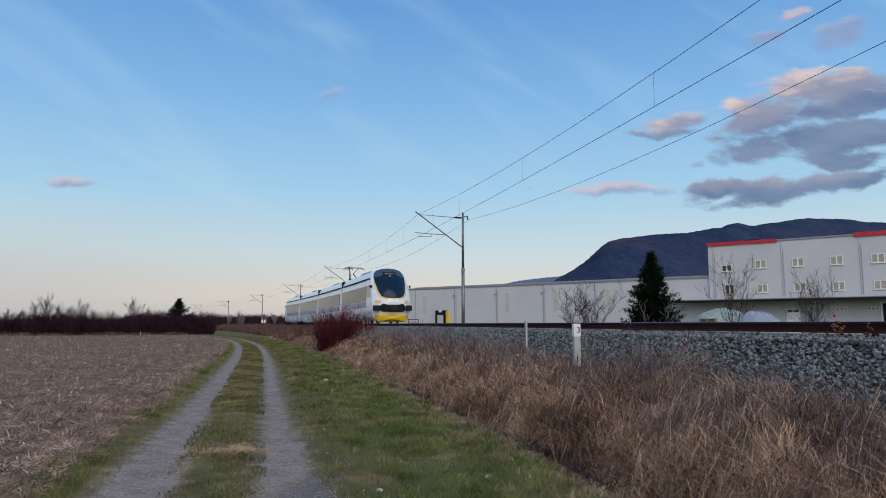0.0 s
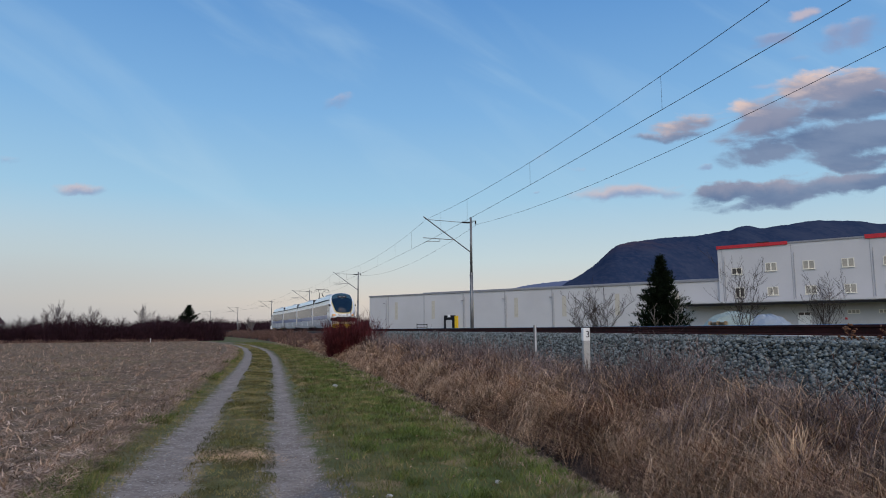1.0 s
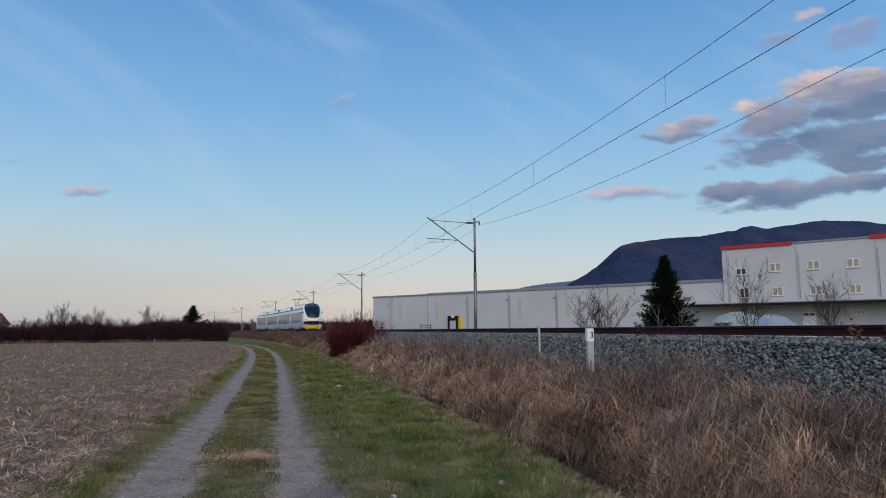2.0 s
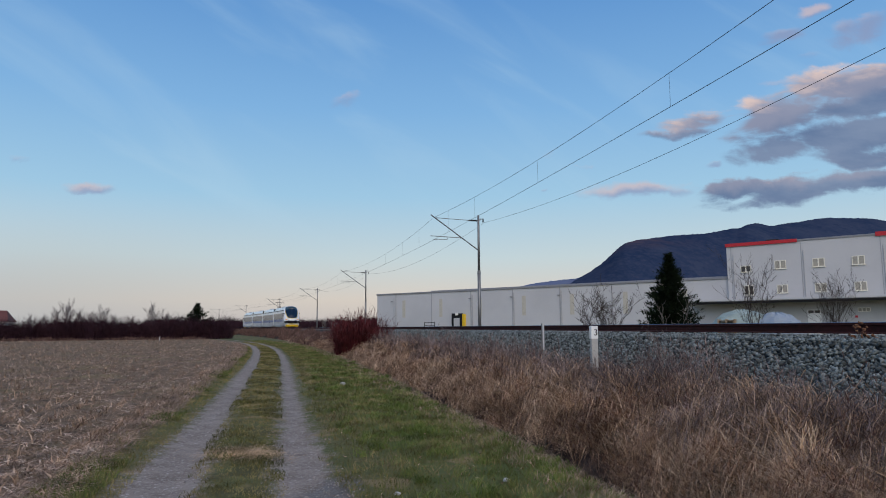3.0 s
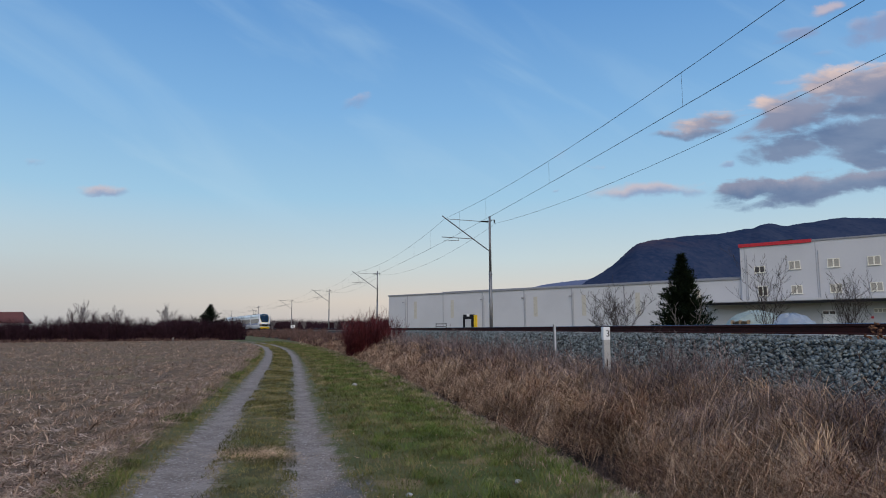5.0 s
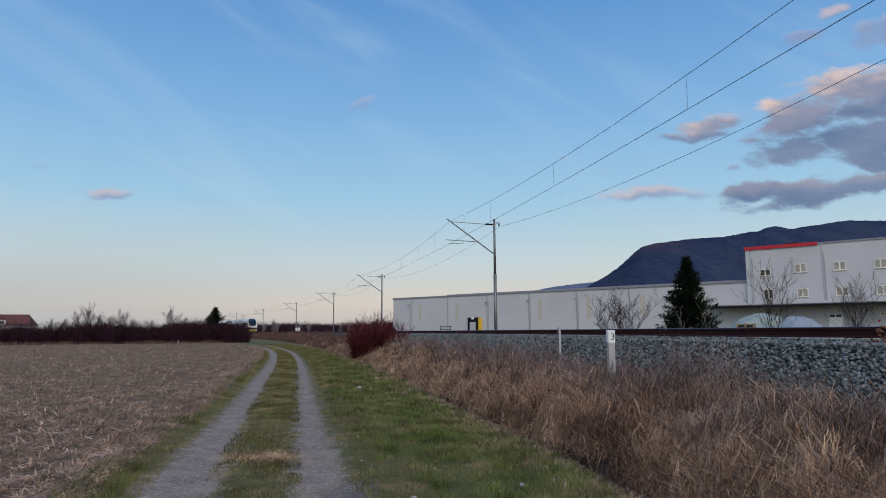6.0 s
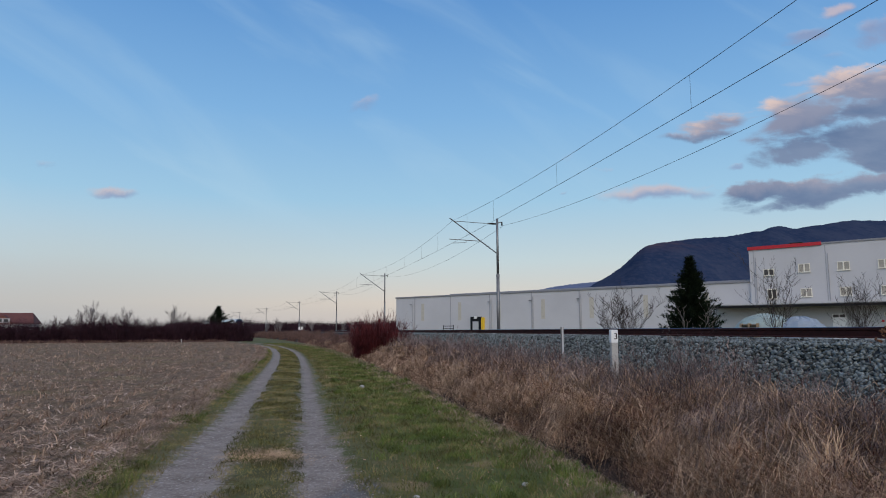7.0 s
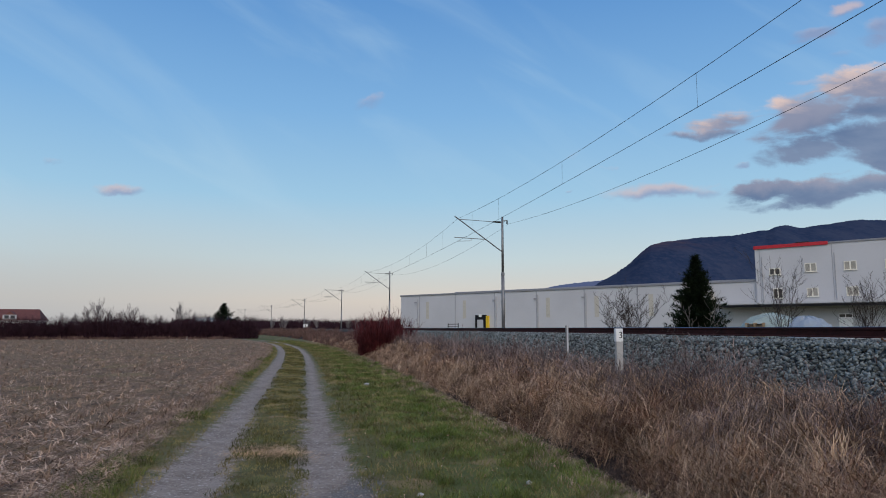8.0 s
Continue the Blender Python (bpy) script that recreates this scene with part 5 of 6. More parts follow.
def ballast():
    n = 80000
    y = 2.0 + 68 * rng.random(n) ** 1.9
    v = np.where(rng.random(n) < 0.62, rng.uniform(-3.5, -2.2, n), rng.uniform(-2.3, 0.7, n))
    slope = (track_x(y + 0.5) - track_x(y - 0.5))
    x = track_x(y) + v * np.sqrt(1 + slope ** 2)
    z = np.interp(-v, [0, 2.3, 3.55], [1.42, 1.41, 0.60]) + rng.uniform(-0.015, 0.03, n)
    stones("ballast_stones", x, y, z, rng.uniform(0.016, 0.036, n) * (1 + y * 0.012), M["stone"], "coarse grey crushed stone of the ballast shoulder", "ballast")
    # pale fine gravel spilt at the foot of the shoulder
    n = 9000
    x, y, v = bank_spots(n, 6.0, 45, -3.85, -3.4)
    keep = grain(x, y, 0.8, 9.1) > 0.55
    x, y = x[keep], y[keep]
    stones("spilt_gravel", x, y, height(x, y) + 0.01, rng.uniform(0.010, 0.022, len(x)) * (1 + y * 0.012), M["chips"], "pale gravel spilt at the ballast foot", "gravel")
    # loose chips in the wheel ruts
    n = 5200
    x, y, u = spread_points(n, 4.5, 30, -1.25, 1.25)
    keep = np.abs(np.abs(u) - 0.78) < 0.5
    x, y = x[keep], y[keep]
    stones("rut_gravel", x, y, height(x, y) + 0.002, rng.uniform(0.005, 0.013, len(x)), M["chips"], "pale gravel chips in the wheel ruts", "gravel")


M["chips"] = material("pale_gravel_chip", lin(158, 148, 140), 0.9, 0, lin(118, 108, 102), 5, 50, spread=0.3)


def brush(name, spots, mat, label, category, twigs, tall, wide, splay, width):
    """Shrubs as fans of thin twigs."""
    bx, bt, bl, bw = [], [], [], []
    for x, y, scale in spots:
        n = int(twigs * scale)
        a = rng.uniform(0, 2 * np.pi, n)
        r = np.sqrt(rng.random(n)) * wide * scale
        px, py = x + np.cos(a) * r, y + np.sin(a) * r
        bz = height(px, py) + rng.random(n) ** 2 * tall * 0.45 * scale
        h = tall * scale * rng.uniform(0.35, 1.0, n) * (1 - 0.35 * (r / (wide * scale)) ** 2) - (bz - height(px, py)) * 0.6
        bx.append(np.stack([px, py, bz - 0.05], 1))
        bt.append(h)
        out = np.stack([np.cos(a), np.sin(a)], 1) * (r / (wide * scale) * splay * h)[:, None]
        bl.append(out + rng.normal(0, 0.38, (n, 2)) * h[:, None])
        bw.append(rng.uniform(0.7, 1.3, n) * width)
    return blades(name, np.concatenate(bx), np.concatenate(bt), np.concatenate(bl), np.concatenate(bw), mat, label, category)


def hedges():
    spots = []
    for k in range(75):
        x = -34.5 - k * 1.25 + rng.normal(0, 0.4)
        y = 109 + (x + 33) * 0.30 + rng.normal(0, 1.1)
        spots.append((x, y, 0.78 + 0.22 * float(grain(np.array(x), np.array(y), 0.35, 1.0)) + rng.uniform(0, 0.12)))
    brush("hedge", spots, M["hedge"], "long leafless purple-brown hedge across the field's end", "hedge", 1000, 4.1, 1.9, 0.3, 0.042)
    grassy = [(-36 - k * 1.1 + rng.normal(0, 0.5), 104.5 - 0.33 * k + rng.normal(0, 0.7), rng.uniform(0.6, 1.0)) for k in range(70)]
    brush("hedge_foot_grass", grassy, M["scrub"], "brown dry grass along the hedge foot", "dry grass", 120, 0.8, 1.4, 0.4, 0.07)
    # reddish scrub along the bank beyond the shrub
    spots = []
    for k in range(260):
        y = 46 + 190 * (k / 260) + rng.normal(0, 1)
        v = rng.uniform(-5.6, -3.3)
        spots.append((float(track_x(y)) + v * 1.05, y, rng.uniform(0.6, 1.25)))
    brush("bank_scrub", spots, M["scrub"], "reddish-brown leafless scrub on the railway bank", "scrub", 190, 1.05, 0.9, 0.35, 0.04)
    # far scrub line behind the railway
    spots = []
    for k in range(110):
        a = -0.43 + 0.42 * k / 110
        d = 330 + rng.normal(0, 12)
        spots.append((a * d, d, rng.uniform(0.8, 1.1)))
    brush("far_scrub", spots, M["hedge"], "dark distant scrub line behind the railway", "scrub", 560, 6.8, 4.5, 0.2, 0.15)


def rail_weeds():
    """A withered plant with curled brown leaves on thin stems, growing beside the rail."""
    for x, y, n, spread in ((6.22, 9.95, 46, 0.10), (6.62, 9.75, 22, 0.06)):
        px, py = x + rng.normal(0, spread, n), y + rng.normal(0, spread, n)
        z = 1.44 + rng.random(n) * 0.26 * np.exp(-(np.hypot(px - x, py - y) / 0.14) ** 2)
        stones("rail_weed", px, py, z, rng.uniform(0.014, 0.034, n), M["deadleaf"], "withered plant with curled brown leaves beside the rail", "weed")
        k = 14
        a = rng.uniform(0, 2 * np.pi, k)
        base = np.stack([np.full(k, x), np.full(k, y), np.full(k, 1.40)], 1)
        blades("rail_weed_stems", base, rng.uniform(0.12, 0.30, k), np.stack([np.cos(a), np.sin(a)], 1) * 0.10, np.full(k, 0.008), M["stem"], "thin stems of the withered plant", "weed")


M["deadleaf"] = material("curled_brown_leaf", lin(128, 92, 70), 0.9, 0, lin(84, 58, 46), 12, 60, spread=0.35, spec=0.15)
M["scrub"] = blades_material("reddish_scrub_twigs", (lin(66, 48, 46), lin(96, 74, 68), lin(126, 100, 90), lin(80, 58, 55)))


def dogwood():
    """The dark red shrub at the foot of the bank."""
    cx, cy = -4.85, 41.0
    n = 1150
    a = rng.uniform(0, 2 * np.pi, n)
    r = np.sqrt(rng.random(n))
    reach = 1.82 * (1 + 0.16 * np.sin(3 * a + 1.0) + 0.10 * np.sin(5 * a)) * r
    foot = np.stack([cx + np.cos(a) * r * 1.40, cy + np.sin(a) * r * 0.9, np.full(n, -0.1)], 1)
    tall = 2.55 * (1 - 0.30 * r ** 2) * rng.uniform(0.55, 1.14, n) * (1 + 0.12 * np.sin(4 * a + 2))
    lean = np.stack([np.cos(a) * (reach - r * 1.40), np.sin(a) * (reach - r * 0.9)], 1) + rng.normal(0, 0.24, (n, 2))
    v, t = blade_arrays(foot, tall, lean, rng.uniform(0.018, 0.032, n))
    # side twigs off the upper stems
    m = 8200
    q = rng.integers(0, n, m)
    f = rng.uniform(0.10, 0.98, m) ** 0.85
    go = np.where(f < 0.55, f * 0.30 / 0.55, 0.30 + (f - 0.55) * 0.70 / 0.45)
    base = foot[q].copy()
    base[:, :2] += lean[q] * go[:, None]
    base[:, 2] += tall[q] * f
    h = rng.uniform(0.12, 0.55, m)
    v2, t2 = blade_arrays(base, h, lean[q] * 0.16 + rng.normal(0, 0.55, (m, 2)) * h[:, None], rng.uniform(0.012, 0.024, m))
    v, t = np.concatenate([v, v2]), np.concatenate([t, t2 + len(v)])
    ob = raw_mesh("dogwood_shrub", v, t, M["dogwood"], "leafless dark red dogwood shrub at the foot of the bank", "shrub")
    ob["kind"] = ""
    del ob["kind"]


# ---- trees ----
class Tubes:
    """Collects tapered tubes into one mesh."""

    def __init__(self):
        self.verts, self.faces = [], []

    def add(self, a, b, r, r2, sides):
        d = (b - a).normalized()
        e = d.orthogonal().normalized()
        f = d.cross(e)
        i = len(self.verts)
        for p, rad in ((a, r), (b, r2)):
            for k in range(sides):
                t = 2 * math.pi * k / sides
                self.verts.append(p + (e * math.cos(t) + f * math.sin(t)) * rad)
        for k in range(sides):
            j = (k + 1) % sides
            self.faces.append((i + k, i + j, i + sides + j, i + sides + k))

    def part(self, name, mat, parent):
        return mesh_object(name, self.verts, self.faces, mat, parent)


def bare_tree(name, seed, tall, spread, trunk, levels, mat, label, forks=3, low=0.12, least=0.022):
    """A leafless tree: trunk and limbs as one part, twigs as another."""
    r = random.Random(seed)
    limbs, twigs = Tubes(), Tubes()

    def grow(p, d, length, rad, level):
        bm = limbs if level < 2 else twigs
        steps = 3
        for k in range(steps):
            q = p + d * (length / steps)
            bm.add(p, q, max(rad, least), max(rad * 0.8, least * 0.8), 6 if level == 0 else 4 if level < 3 else 3)
            if level < levels and (level > 0 or k > 0 or low < 0.2):
                for _ in range(forks if k else forks - 1):
                    side = Vector((r.gauss(0, 1), r.gauss(0, 1), r.gauss(0.25, 0.5))).normalized()
                    nd = (d * (1.0 - spread) + side * spread + Vector((0, 0, 0.25))).normalized()
                    grow(q, nd, length * r.uniform(0.45, 0.7), rad * 0.5, level + 1)
            p, rad = q, rad * 0.8
            d = (d + Vector((r.gauss(0, 0.12), r.gauss(0, 0.12), 0.06))).normalized()

    grow(Vector((0, 0, -0.1)), Vector((0, 0, 1)), tall * 0.62, trunk, 0)
    t = empty(name, Matrix.Identity(4), label, "tree")
    limbs.part("trunk", mat, t)
    twigs.part("crown", mat, t)
    return t


def multi_stem(name, seed, tall, stems, splay, mat, label, levels=2, wander=0.17, least=0.012):
    """A young tree of several upright stems."""
    r = random.Random(seed)
    limbs, twigs = Tubes(), Tubes()

    def shoot(p, d, length, rad, level, bm):
        steps = 4
        for k in range(steps):
            q = p + d * (length / steps)
            bm.add(p, q, max(rad, least), max(rad * 0.72, least * 0.8), 5 if level == 0 else 3)
            p, rad = q, rad * 0.72
            d = (d + Vector((r.gauss(0, wander), r.gauss(0, wander), 0.12))).normalized()
            if level < levels:
                for _ in range(2 if level == 0 else 1):
                    nd = (d + Vector((r.gauss(0, 0.6 + wander), r.gauss(0, 0.6 + wander), 0.15))).normalized()
                    shoot(p, nd, length * r.uniform(0.28, 0.58), rad * 0.6, level + 1, twigs)

    for s in range(stems):
        a = 2 * math.pi * s / stems + r.uniform(-0.4, 0.4)
        shoot(Vector((0.08 * math.cos(a), 0.08 * math.sin(a), -0.1)), Vector((splay * math.cos(a), splay * math.sin(a), 1)).normalized(), tall * r.uniform(0.7, 1.0), 0.010 * tall, 0, limbs)
    t = empty(name, Matrix.Identity(4), label, "tree")
    limbs.part("trunk", mat, t)
    twigs.part("crown", mat, t)
    return t


def conifer(name, seed, tall, base, layers, label, fine=1.0):
    """Trunk and whorls of drooping boughs; each bough carries flat needle sprays."""
    g = np.random.default_rng(seed)
    t = empty(name, Matrix.Identity(4), label, "tree")
    part("trunk", rod((0, 0, -0.1), (0, 0, tall * 0.98), tall * 0.018, 0.01, 8), M["bark"], t)
    pos, tl, ln, wd = [], [], [], []
    for k in range(layers):
        f = k / layers
        z = tall * (0.04 + 0.95 * f)
        reach = base * min(1.0, (1 - f) * 1.3) ** 0.95 * g.uniform(0.66, 1.14) + 0.10
        for b in range(int(13 - 7 * f)):
            a = g.uniform(0, 2 * np.pi)
            rr = reach * g.uniform(0.6, 1.1)
            m = int((22 + 36 * rr) * fine)
            s = g.random(m) ** 0.8
            x, y = np.cos(a) * rr * s + g.normal(0, 0.10, m), np.sin(a) * rr * s + g.normal(0, 0.10, m)
            zz = z + rr * (0.10 * s + 0.12 * s ** 3) + g.normal(0, 0.09, m)
            pos.append(np.stack([x, y, zz], 1))
            tl.append(g.uniform(-0.10, 0.24, m))
            o = g.uniform(-1, 1, m) * 1.2 + a
            ln.append(np.stack([np.cos(o), np.sin(o)], 1) * g.uniform(0.12, 0.34, m)[:, None])
            wd.append(g.uniform(0.05, 0.13, m))
    v, tri = blade_arrays(np.concatenate(pos), np.concatenate(tl), np.concatenate(ln), np.concatenate(wd))
    ob = raw_mesh("crown", v, tri, M["needle"], "", "")
    del ob["kind"]
    ob.parent = t
    return t


def at_tangent(u, y):
    return u * y, y


def build_trees():
    x, y = at_tangent(0.345, 58)
    conifer("conifer", 3, 7.9, 2.55, 60, "dark green dense conifer beside the factory yard").matrix_world = pose(x, y, 0.0)
    x, y = at_tangent(-0.356, 118)
    conifer("pine", 8, 6.1, 3.3, 24, "dark low pine standing behind the hedge", 1.3).matrix_world = pose(x, y, 0.0)
    x, y = at_tangent(0.247, 52)
    multi_stem("bare_fruit_tree", 11, 3.9, 9, 0.5, M["bark"], "leafless spreading tree behind the railway", 3, 0.24).matrix_world = pose(x, y, 0.1)
    x, y = at_tangent(0.348, 50)
    multi_stem("bare_sapling", 5, 3.2, 2, 0.25, M["palebark"], "slim pale leafless sapling before the conifer").matrix_world = pose(x, y, 0.1)
    x, y = at_tangent(0.468, 72)
    multi_stem("bare_young_tree", 21, 6.9, 5, 0.22, M["bark"], "leafless many-stemmed young tree before the factory block", 3, 0.13).matrix_world = pose(x, y, 0.1)
    x, y = at_tangent(0.588, 70)
    multi_stem("bare_young_tree", 34, 5.5, 7, 0.26, M["bark"], "leafless bushy young tree before the factory block", 3, 0.14).matrix_world = pose(x, y, 0.1)
    # far trees behind hedge and railway
    kinds = [bare_tree("far_bare_tree", 50 + k, 9, 0.4, 0.16, 3, M["farbark"], "distant leafless tree behind the hedge", 3) for k in range(3)]
    tagged(kinds[0], group="distant leafless trees")
    tagged(kinds[1], group="distant leafless trees")
    tagged(kinds[2], group="distant leafless trees")
    spots = [(-0.67, 0.7), (-0.635, 0.55), (-0.60, 0.75), (-0.585, 0.65), (-0.562, 0.95), (-0.548, 1.1), (-0.53, 0.85), (-0.512, 0.8), (-0.497, 0.95), (-0.475, 0.7),
             (-0.455, 0.6), (-0.42, 1.05), (-0.405, 0.75), (-0.31, 0.8), (-0.283, 0.75), (-0.268, 0.8), (-0.262, 0.7), (-0.23, 0.75), (-0.215, 0.7), (-0.17, 0.75),
             (-0.155, 0.6), (-0.12, 0.8), (-0.69, 0.8), (-0.71, 0.7), (-0.655, 0.6), (-0.38, 0.6), (-0.33, 0.65)]
    for k, (u, size) in enumerate(spots):
        d = 205 + 35 * ((k * 7) % 5) / 4
        size *= 0.85 if u < -0.36 else 0.6
        m = pose(u * d, d, 0, 0, 0, 77 * k) @ Matrix.Diagonal((size, size, size, 1))
        if k < 3:
            kinds[k].matrix_world = m
        else:
            c = copy_thing(kinds[k % 3], pose(u * d, d, 0, 0, 0, 77 * k))
            c.scale = (size, size, size)


M["palebark"] = material("pale_bark", (0.24, 0.21, 0.19), 0.9, 0, (0.16, 0.14, 0.13), 6, 40, 0.005)
M["farbark"] = material("far_grey_bark", (0.20, 0.175, 0.175), 0.95, 0, (0.16, 0.14, 0.14), 2, 10, spec=0.1)

crest_trees()
dry_bank()
turf()
ditch_lip()
tufts()
stubble()
ballast()
hedges()
dogwood()
rail_weeds()
build_trees()


# ---- posts, house and small things ----
def kilometre_post():
    p = empty("hectometre_post", pose(2.98, 13.0, 0.55, 0, 0, 9), "weathered white concrete railway post with the number 3", "post")
    part("post_body", box((-0.066, -0.05, 0), (0.066, 0.05, 0.86), 0.012), M["concrete"], p)
    cap = part("painted_head", box((-0.07, -0.054, 0.85), (0.07, 0.054, 1.10), 0.012), M["whitepaint"], p, "white painted head")
    cu = bpy.data.curves.new("numeral", "FONT")
    cu.body, cu.size, cu.extrude, cu.align_x = "3", 0.17, 0.002, "CENTER"
    cu.materials.append(M["black"])
    ob = new("numeral", cu)
    ob.parent = cap
    ob.matrix_local = Matrix.Translation((0.02, -0.058, 0.92)) @ pose(0, 0, 0, 90, 0, 0)
    part("dirt_mark", box((-0.02, -0.054, 0.35), (0.0, -0.0505, 0.5)), M["bogie"], p)


def marker_stake():
    p = empty("marker_stake", pose(2.45, 15.9, 0.55, 0, 0, 12), "slim galvanised marker stake beside the ballast", "post")
    part("stake", box((-0.03, -0.03, 0), (0.03, 0.03, 1.17), 0.006), M["steel"], p)
    part("stake_face", box((-0.02, -0.04, 0.55), (0.02, -0.031, 1.17), 0.004), M["plaster"], p, "pale reflective face")


def house():
    h = empty("farmhouse", pose(-121.5, 176, 0, 0, 0, 22), "white farmhouse with a red tiled roof behind the hedge", "house")
    part("wall", box((-9, -5, 0), (9, 5, 3.9)), M["whitepaint"], h)
    b = bmesh.new()
    pts = [(-9.6, -5.8, 3.7), (9.6, -5.8, 3.7), (9.6, 5.8, 3.7), (-9.6, 5.8, 3.7), (-8.2, 0, 6.7), (8.2, 0, 6.7)]
    vs = [b.verts.new(p) for p in pts]
    for f in ((0, 1, 5, 4), (2, 3, 4, 5), (1, 2, 5), (3, 0, 4), (0, 3, 2, 1)):
        b.faces.new([vs[i] for i in f])
    roof = part("roof", b, M["roof"], h, "red tiled hipped roof")
    b = bmesh.new()
    vs = [b.verts.new(p) for p in ((0.4, -5.4, 4.2), (4.6, -5.4, 4.2), (2.5, -5.4, 6.0), (0.4, -1, 4.2), (4.6, -1, 4.2), (2.5, -1, 6.0))]
    for f in ((0, 2, 5, 3), (1, 4, 5, 2), (3, 5, 4), (0, 3, 4, 1), (0, 1, 2)):
        b.faces.new([vs[i] for i in f])
    part("dormer_roof", b, M["roof"], roof)
    d = part("dormer", box((0.9, -5.5, 3.9), (4.1, -5.36, 5.1)), M["plaster"], h)
    for a in (1.3, 2.7):
        part("window", box((a, -5.56, 4.1), (a + 1.0, -5.51, 4.95)), M["glass"], d)
    for a in (-7, -4, 6):
        part("window", box((a, -5.06, 1.2), (a + 1.2, -5.005, 2.5)), M["glass"], h)


def tarp_heap():
    """A heap in the yard under pale green and blue sheets."""
    t = empty("covered_heap", pose(0.466 * 84, 84, 0, 0, 0, -36), "heap under pale green and blue tarpaulins in the yard", "tarpaulin")
    for name, cx, rx, tall, mat, label in (("green_sheet", -1.2, 4.3, 3.55, "tarpgreen", "pale green tarpaulin"), ("blue_sheet", 2.7, 3.3, 3.15, "tarpblue", "pale blue tarpaulin")):
        b = bmesh.new()
        n, k = 24, 9
        rows = []
        for i in range(k + 1):
            f = i / k
            rows.append([b.verts.new((cx + rx * math.cos(2 * math.pi * j / n) * math.cos(f * 1.5), 2.2 * math.sin(2 * math.pi * j / n) * math.cos(f * 1.5),
                                      tall * math.sin(f * 1.5) + 0.55 * noise.noise(Vector((j * 0.9, i * 0.7, cx)))*(1-f*0.5))) for j in range(n)])
        for p, q in zip(rows, rows[1:]):
            for j in range(n):
                b.faces.new((p[j], p[(j + 1) % n], q[(j + 1) % n], q[j]))
        b.faces.new(rows[-1])
        part(name, b, M[mat], t, label)


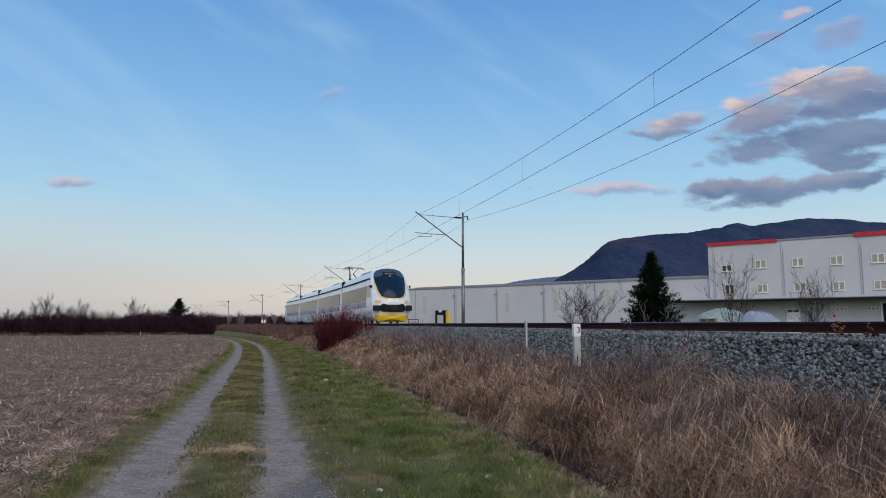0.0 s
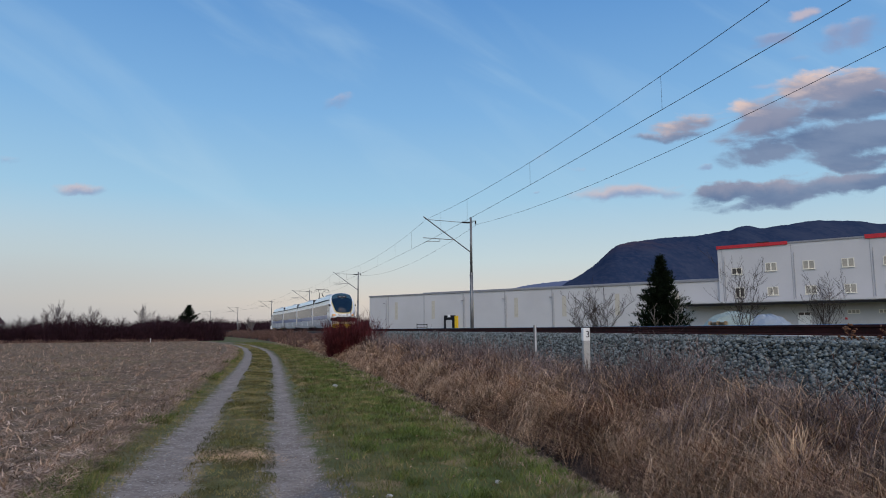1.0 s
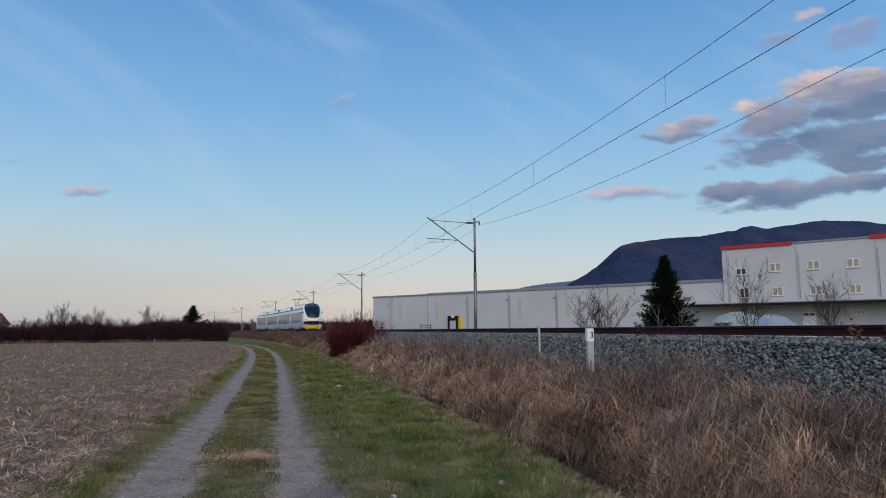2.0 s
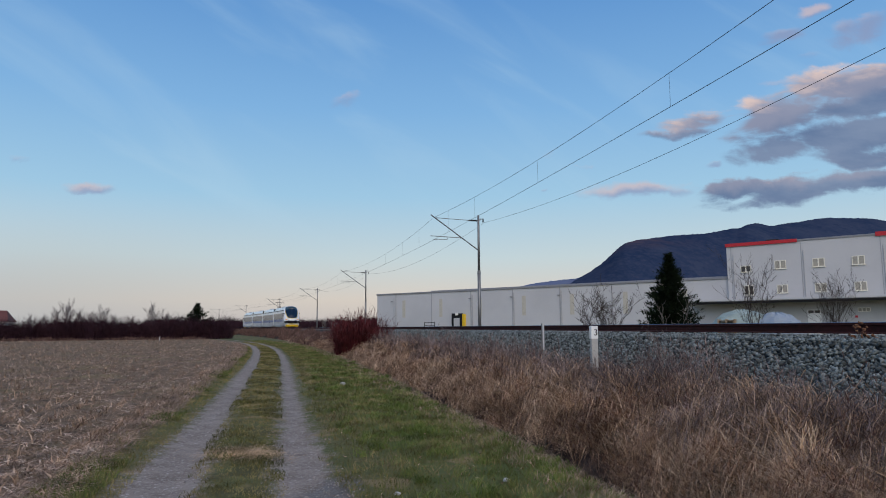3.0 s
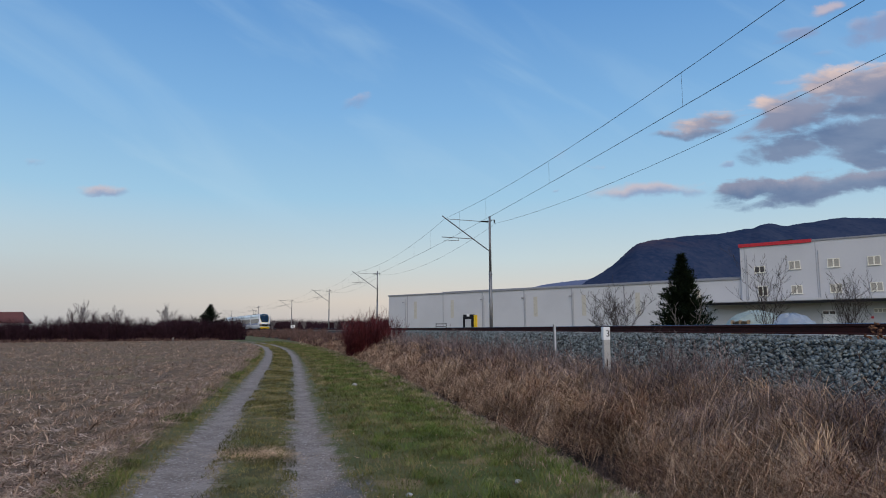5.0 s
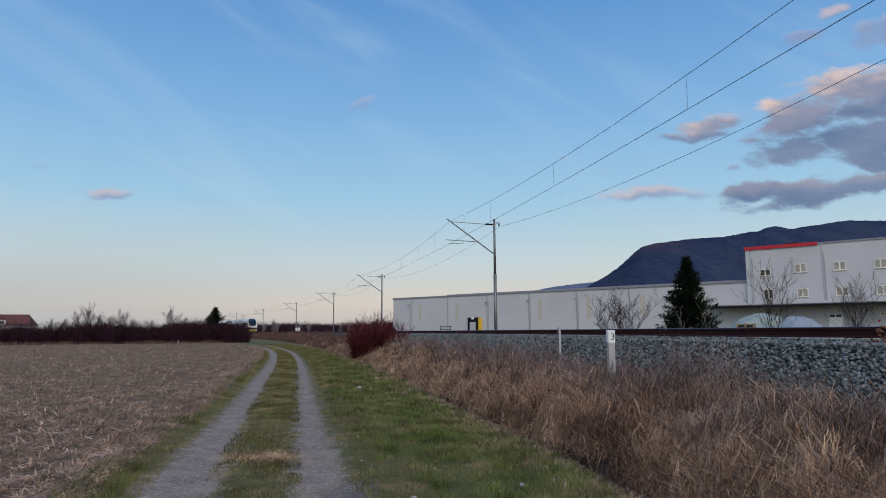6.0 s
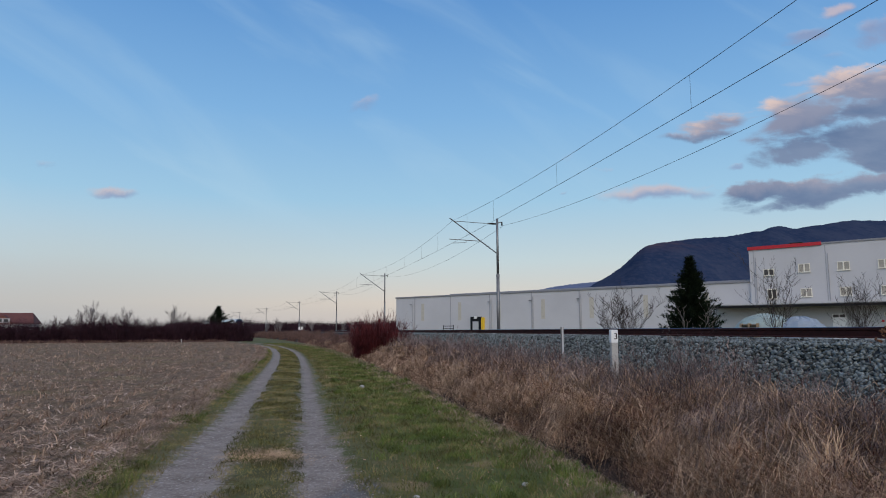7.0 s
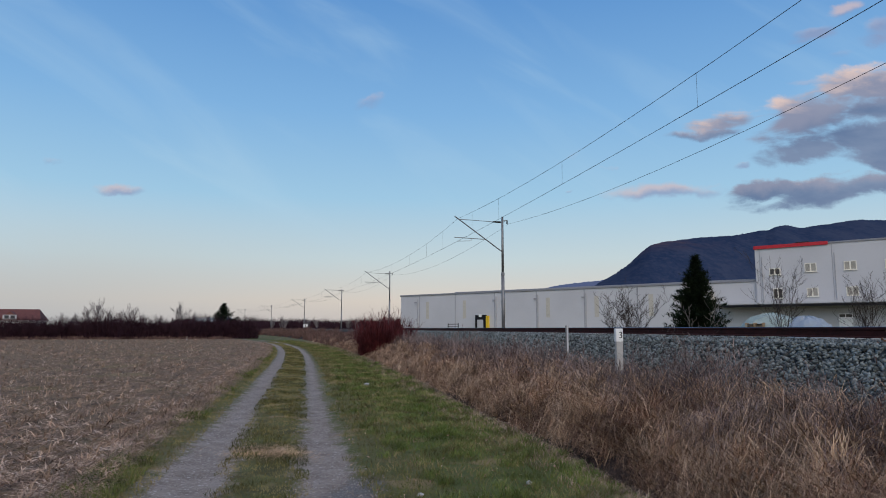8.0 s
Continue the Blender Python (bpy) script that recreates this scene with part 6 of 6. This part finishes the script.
def yard_things():
    for u, d, w, h in ((0.437, 86, 0.9, 2.75), (0.513, 84, 0.7, 2.7)):
        b = empty("yard_cabinet", pose(u * d, d, 0, 0, 0, -36), "white box-shaped cabinet standing in the yard", "cabinet")
        part("cabinet_body", box((-w / 2, -0.4, 0), (w / 2, 0.4, h), 0.03), M["whitepaint"], b)
        part("plinth", box((-w / 2 - 0.05, -0.45, 0), (w / 2 + 0.05, 0.45, 0.12)), M["concrete"], b)
    p = empty("pallet_stack", pose(0.428 * 84, 84, 0, 0, 0, -36), "stack of wooden pallets in the yard", "pallets")
    for k in range(14):
        b = box((-1.1, -0.5, 0.17 * k), (1.1, 0.5, 0.17 * k + 0.03))
        for q in (-1.05, -0.1, 0.85):
            box((q, -0.5, 0.17 * k + 0.03), (q + 0.2, 0.5, 0.17 * k + 0.14), bm=b)
        part("pallet", b, M["wood"], p)
    r = empty("steel_trestle", pose(-0.0 + (-0.013) * 120, 120, 0, 0, 0, -38), "dark steel trestle frame by the hall", "trestle")
    part("top_rail", rod((-1.2, 0, 2.4), (1.2, 0, 2.4), 0.06), M["bogie"], r)
    part("middle_rail", rod((-1.2, 0, 1.95), (1.2, 0, 1.95), 0.05), M["bogie"], r)
    for q in (-1.15, 1.15):
        part("leg", rod((q, 0, 0), (q, 0, 2.55), 0.06), M["bogie"], r)
    s = empty("railway_sign", pose(-0.2325 * 158, 158, 0.9, 0, 0, 14), "small white rectangular railway sign on a post", "sign")
    part("sign_plate", box((-0.5, -0.02, 1.0), (0.5, 0.02, 1.7), 0.01), M["whitepaint"], s)
    part("sign_mark", box((-0.08, -0.03, 1.12), (0.1, -0.021, 1.58)), M["bogie"], s)
    part("sign_post", rod((0, 0.06, -0.4), (0, 0.06, 1.68), 0.04), M["steel"], s)
    for u, d in ((-0.41, 98),):
        q = empty("field_stake", pose(u * d, d, 0, 0, 0, 0), "thin pale stake at the field's end", "post")
        part("stake", rod((0, 0, -0.1), (0, 0, 0.55), 0.03), M["whitepaint"], q)
    w = empty("power_pole", pose(-0.545 * 150, 150, 0, 0, 0, 0), "thin pale pole rising from the hedge", "pole")
    part("pole", rod((0, 0, 0), (0, 0, 4.9), 0.11, 0.08), M["concrete"], w)
    part("cap", box((-0.14, -0.14, 4.9), (0.14, 0.14, 5.0)), M["seam"], w)


M["wood"] = material("raw_pallet_wood", (0.36, 0.26, 0.16), 0.9, 0, (0.26, 0.19, 0.12), 3, 30)
M["tarpgreen"] = material("pale_green_sheet", (0.32, 0.39, 0.37), 0.6, 0, (0.22, 0.28, 0.27), 0.8, 6)
M["tarpblue"] = material("pale_blue_sheet", (0.27, 0.32, 0.38), 0.6, 0, (0.20, 0.25, 0.31), 0.8, 6)


def litter():
    """Pale stones and scraps on the verge."""
    r = random.Random(4)
    for x, y, s in ((0.72, 7.45, 0.04), (-2.75, 19.6, 0.08), (-0.42, 6.95, 0.035), (2.2, 10.6, 0.05)):
        b = bmesh.new()
        bmesh.ops.create_icosphere(b, subdivisions=2, radius=s)
        for v in b.verts:
            v.co *= 1 + 0.25 * noise.noise(v.co * 22 + Vector((x, y, 0)))
            v.co.z *= 0.6
        ob = part("pale_stone", b, M["concrete"])
        ob.matrix_world = pose(x, y, float(height(x, y)) + s * 0.4, 0, 0, r.uniform(0, 360))
        tagged(ob, "pale stone lying in the verge grass", "stone", "pale stones in the verge")


kilometre_post()
marker_stake()
house()
tarp_heap()
yard_things()
litter()


def sleepers():
    me = None
    for k in range(300):
        p, h = on_line(-6 + 0.6 * k)
        if me is None:
            b = box((-1.3, -0.13, -0.2), (1.3, 0.13, 0.0), 0.02)
            ob = part("sleeper", b, M["sleeper"], railway)
            me = ob.data
        else:
            ob = new("sleeper", me)
            ob.parent = railway
        ob.matrix_local = pose(p.x, p.y, RAIL - 0.235, 0, 0, math.degrees(math.atan2(h.y, h.x)) - 90)


sleepers()


# ---- what moves ----
def motions():
    rows = []
    for i in range(0, 33):
        t = i * 0.25
        p, h = on_line(TRAIN_S + TRAIN_V * t)
        rows.append((t, pose(p.x, p.y, RAIL, 0, 0, math.degrees(math.atan2(h.y, h.x)))))
    walk(train, rows)


motions()
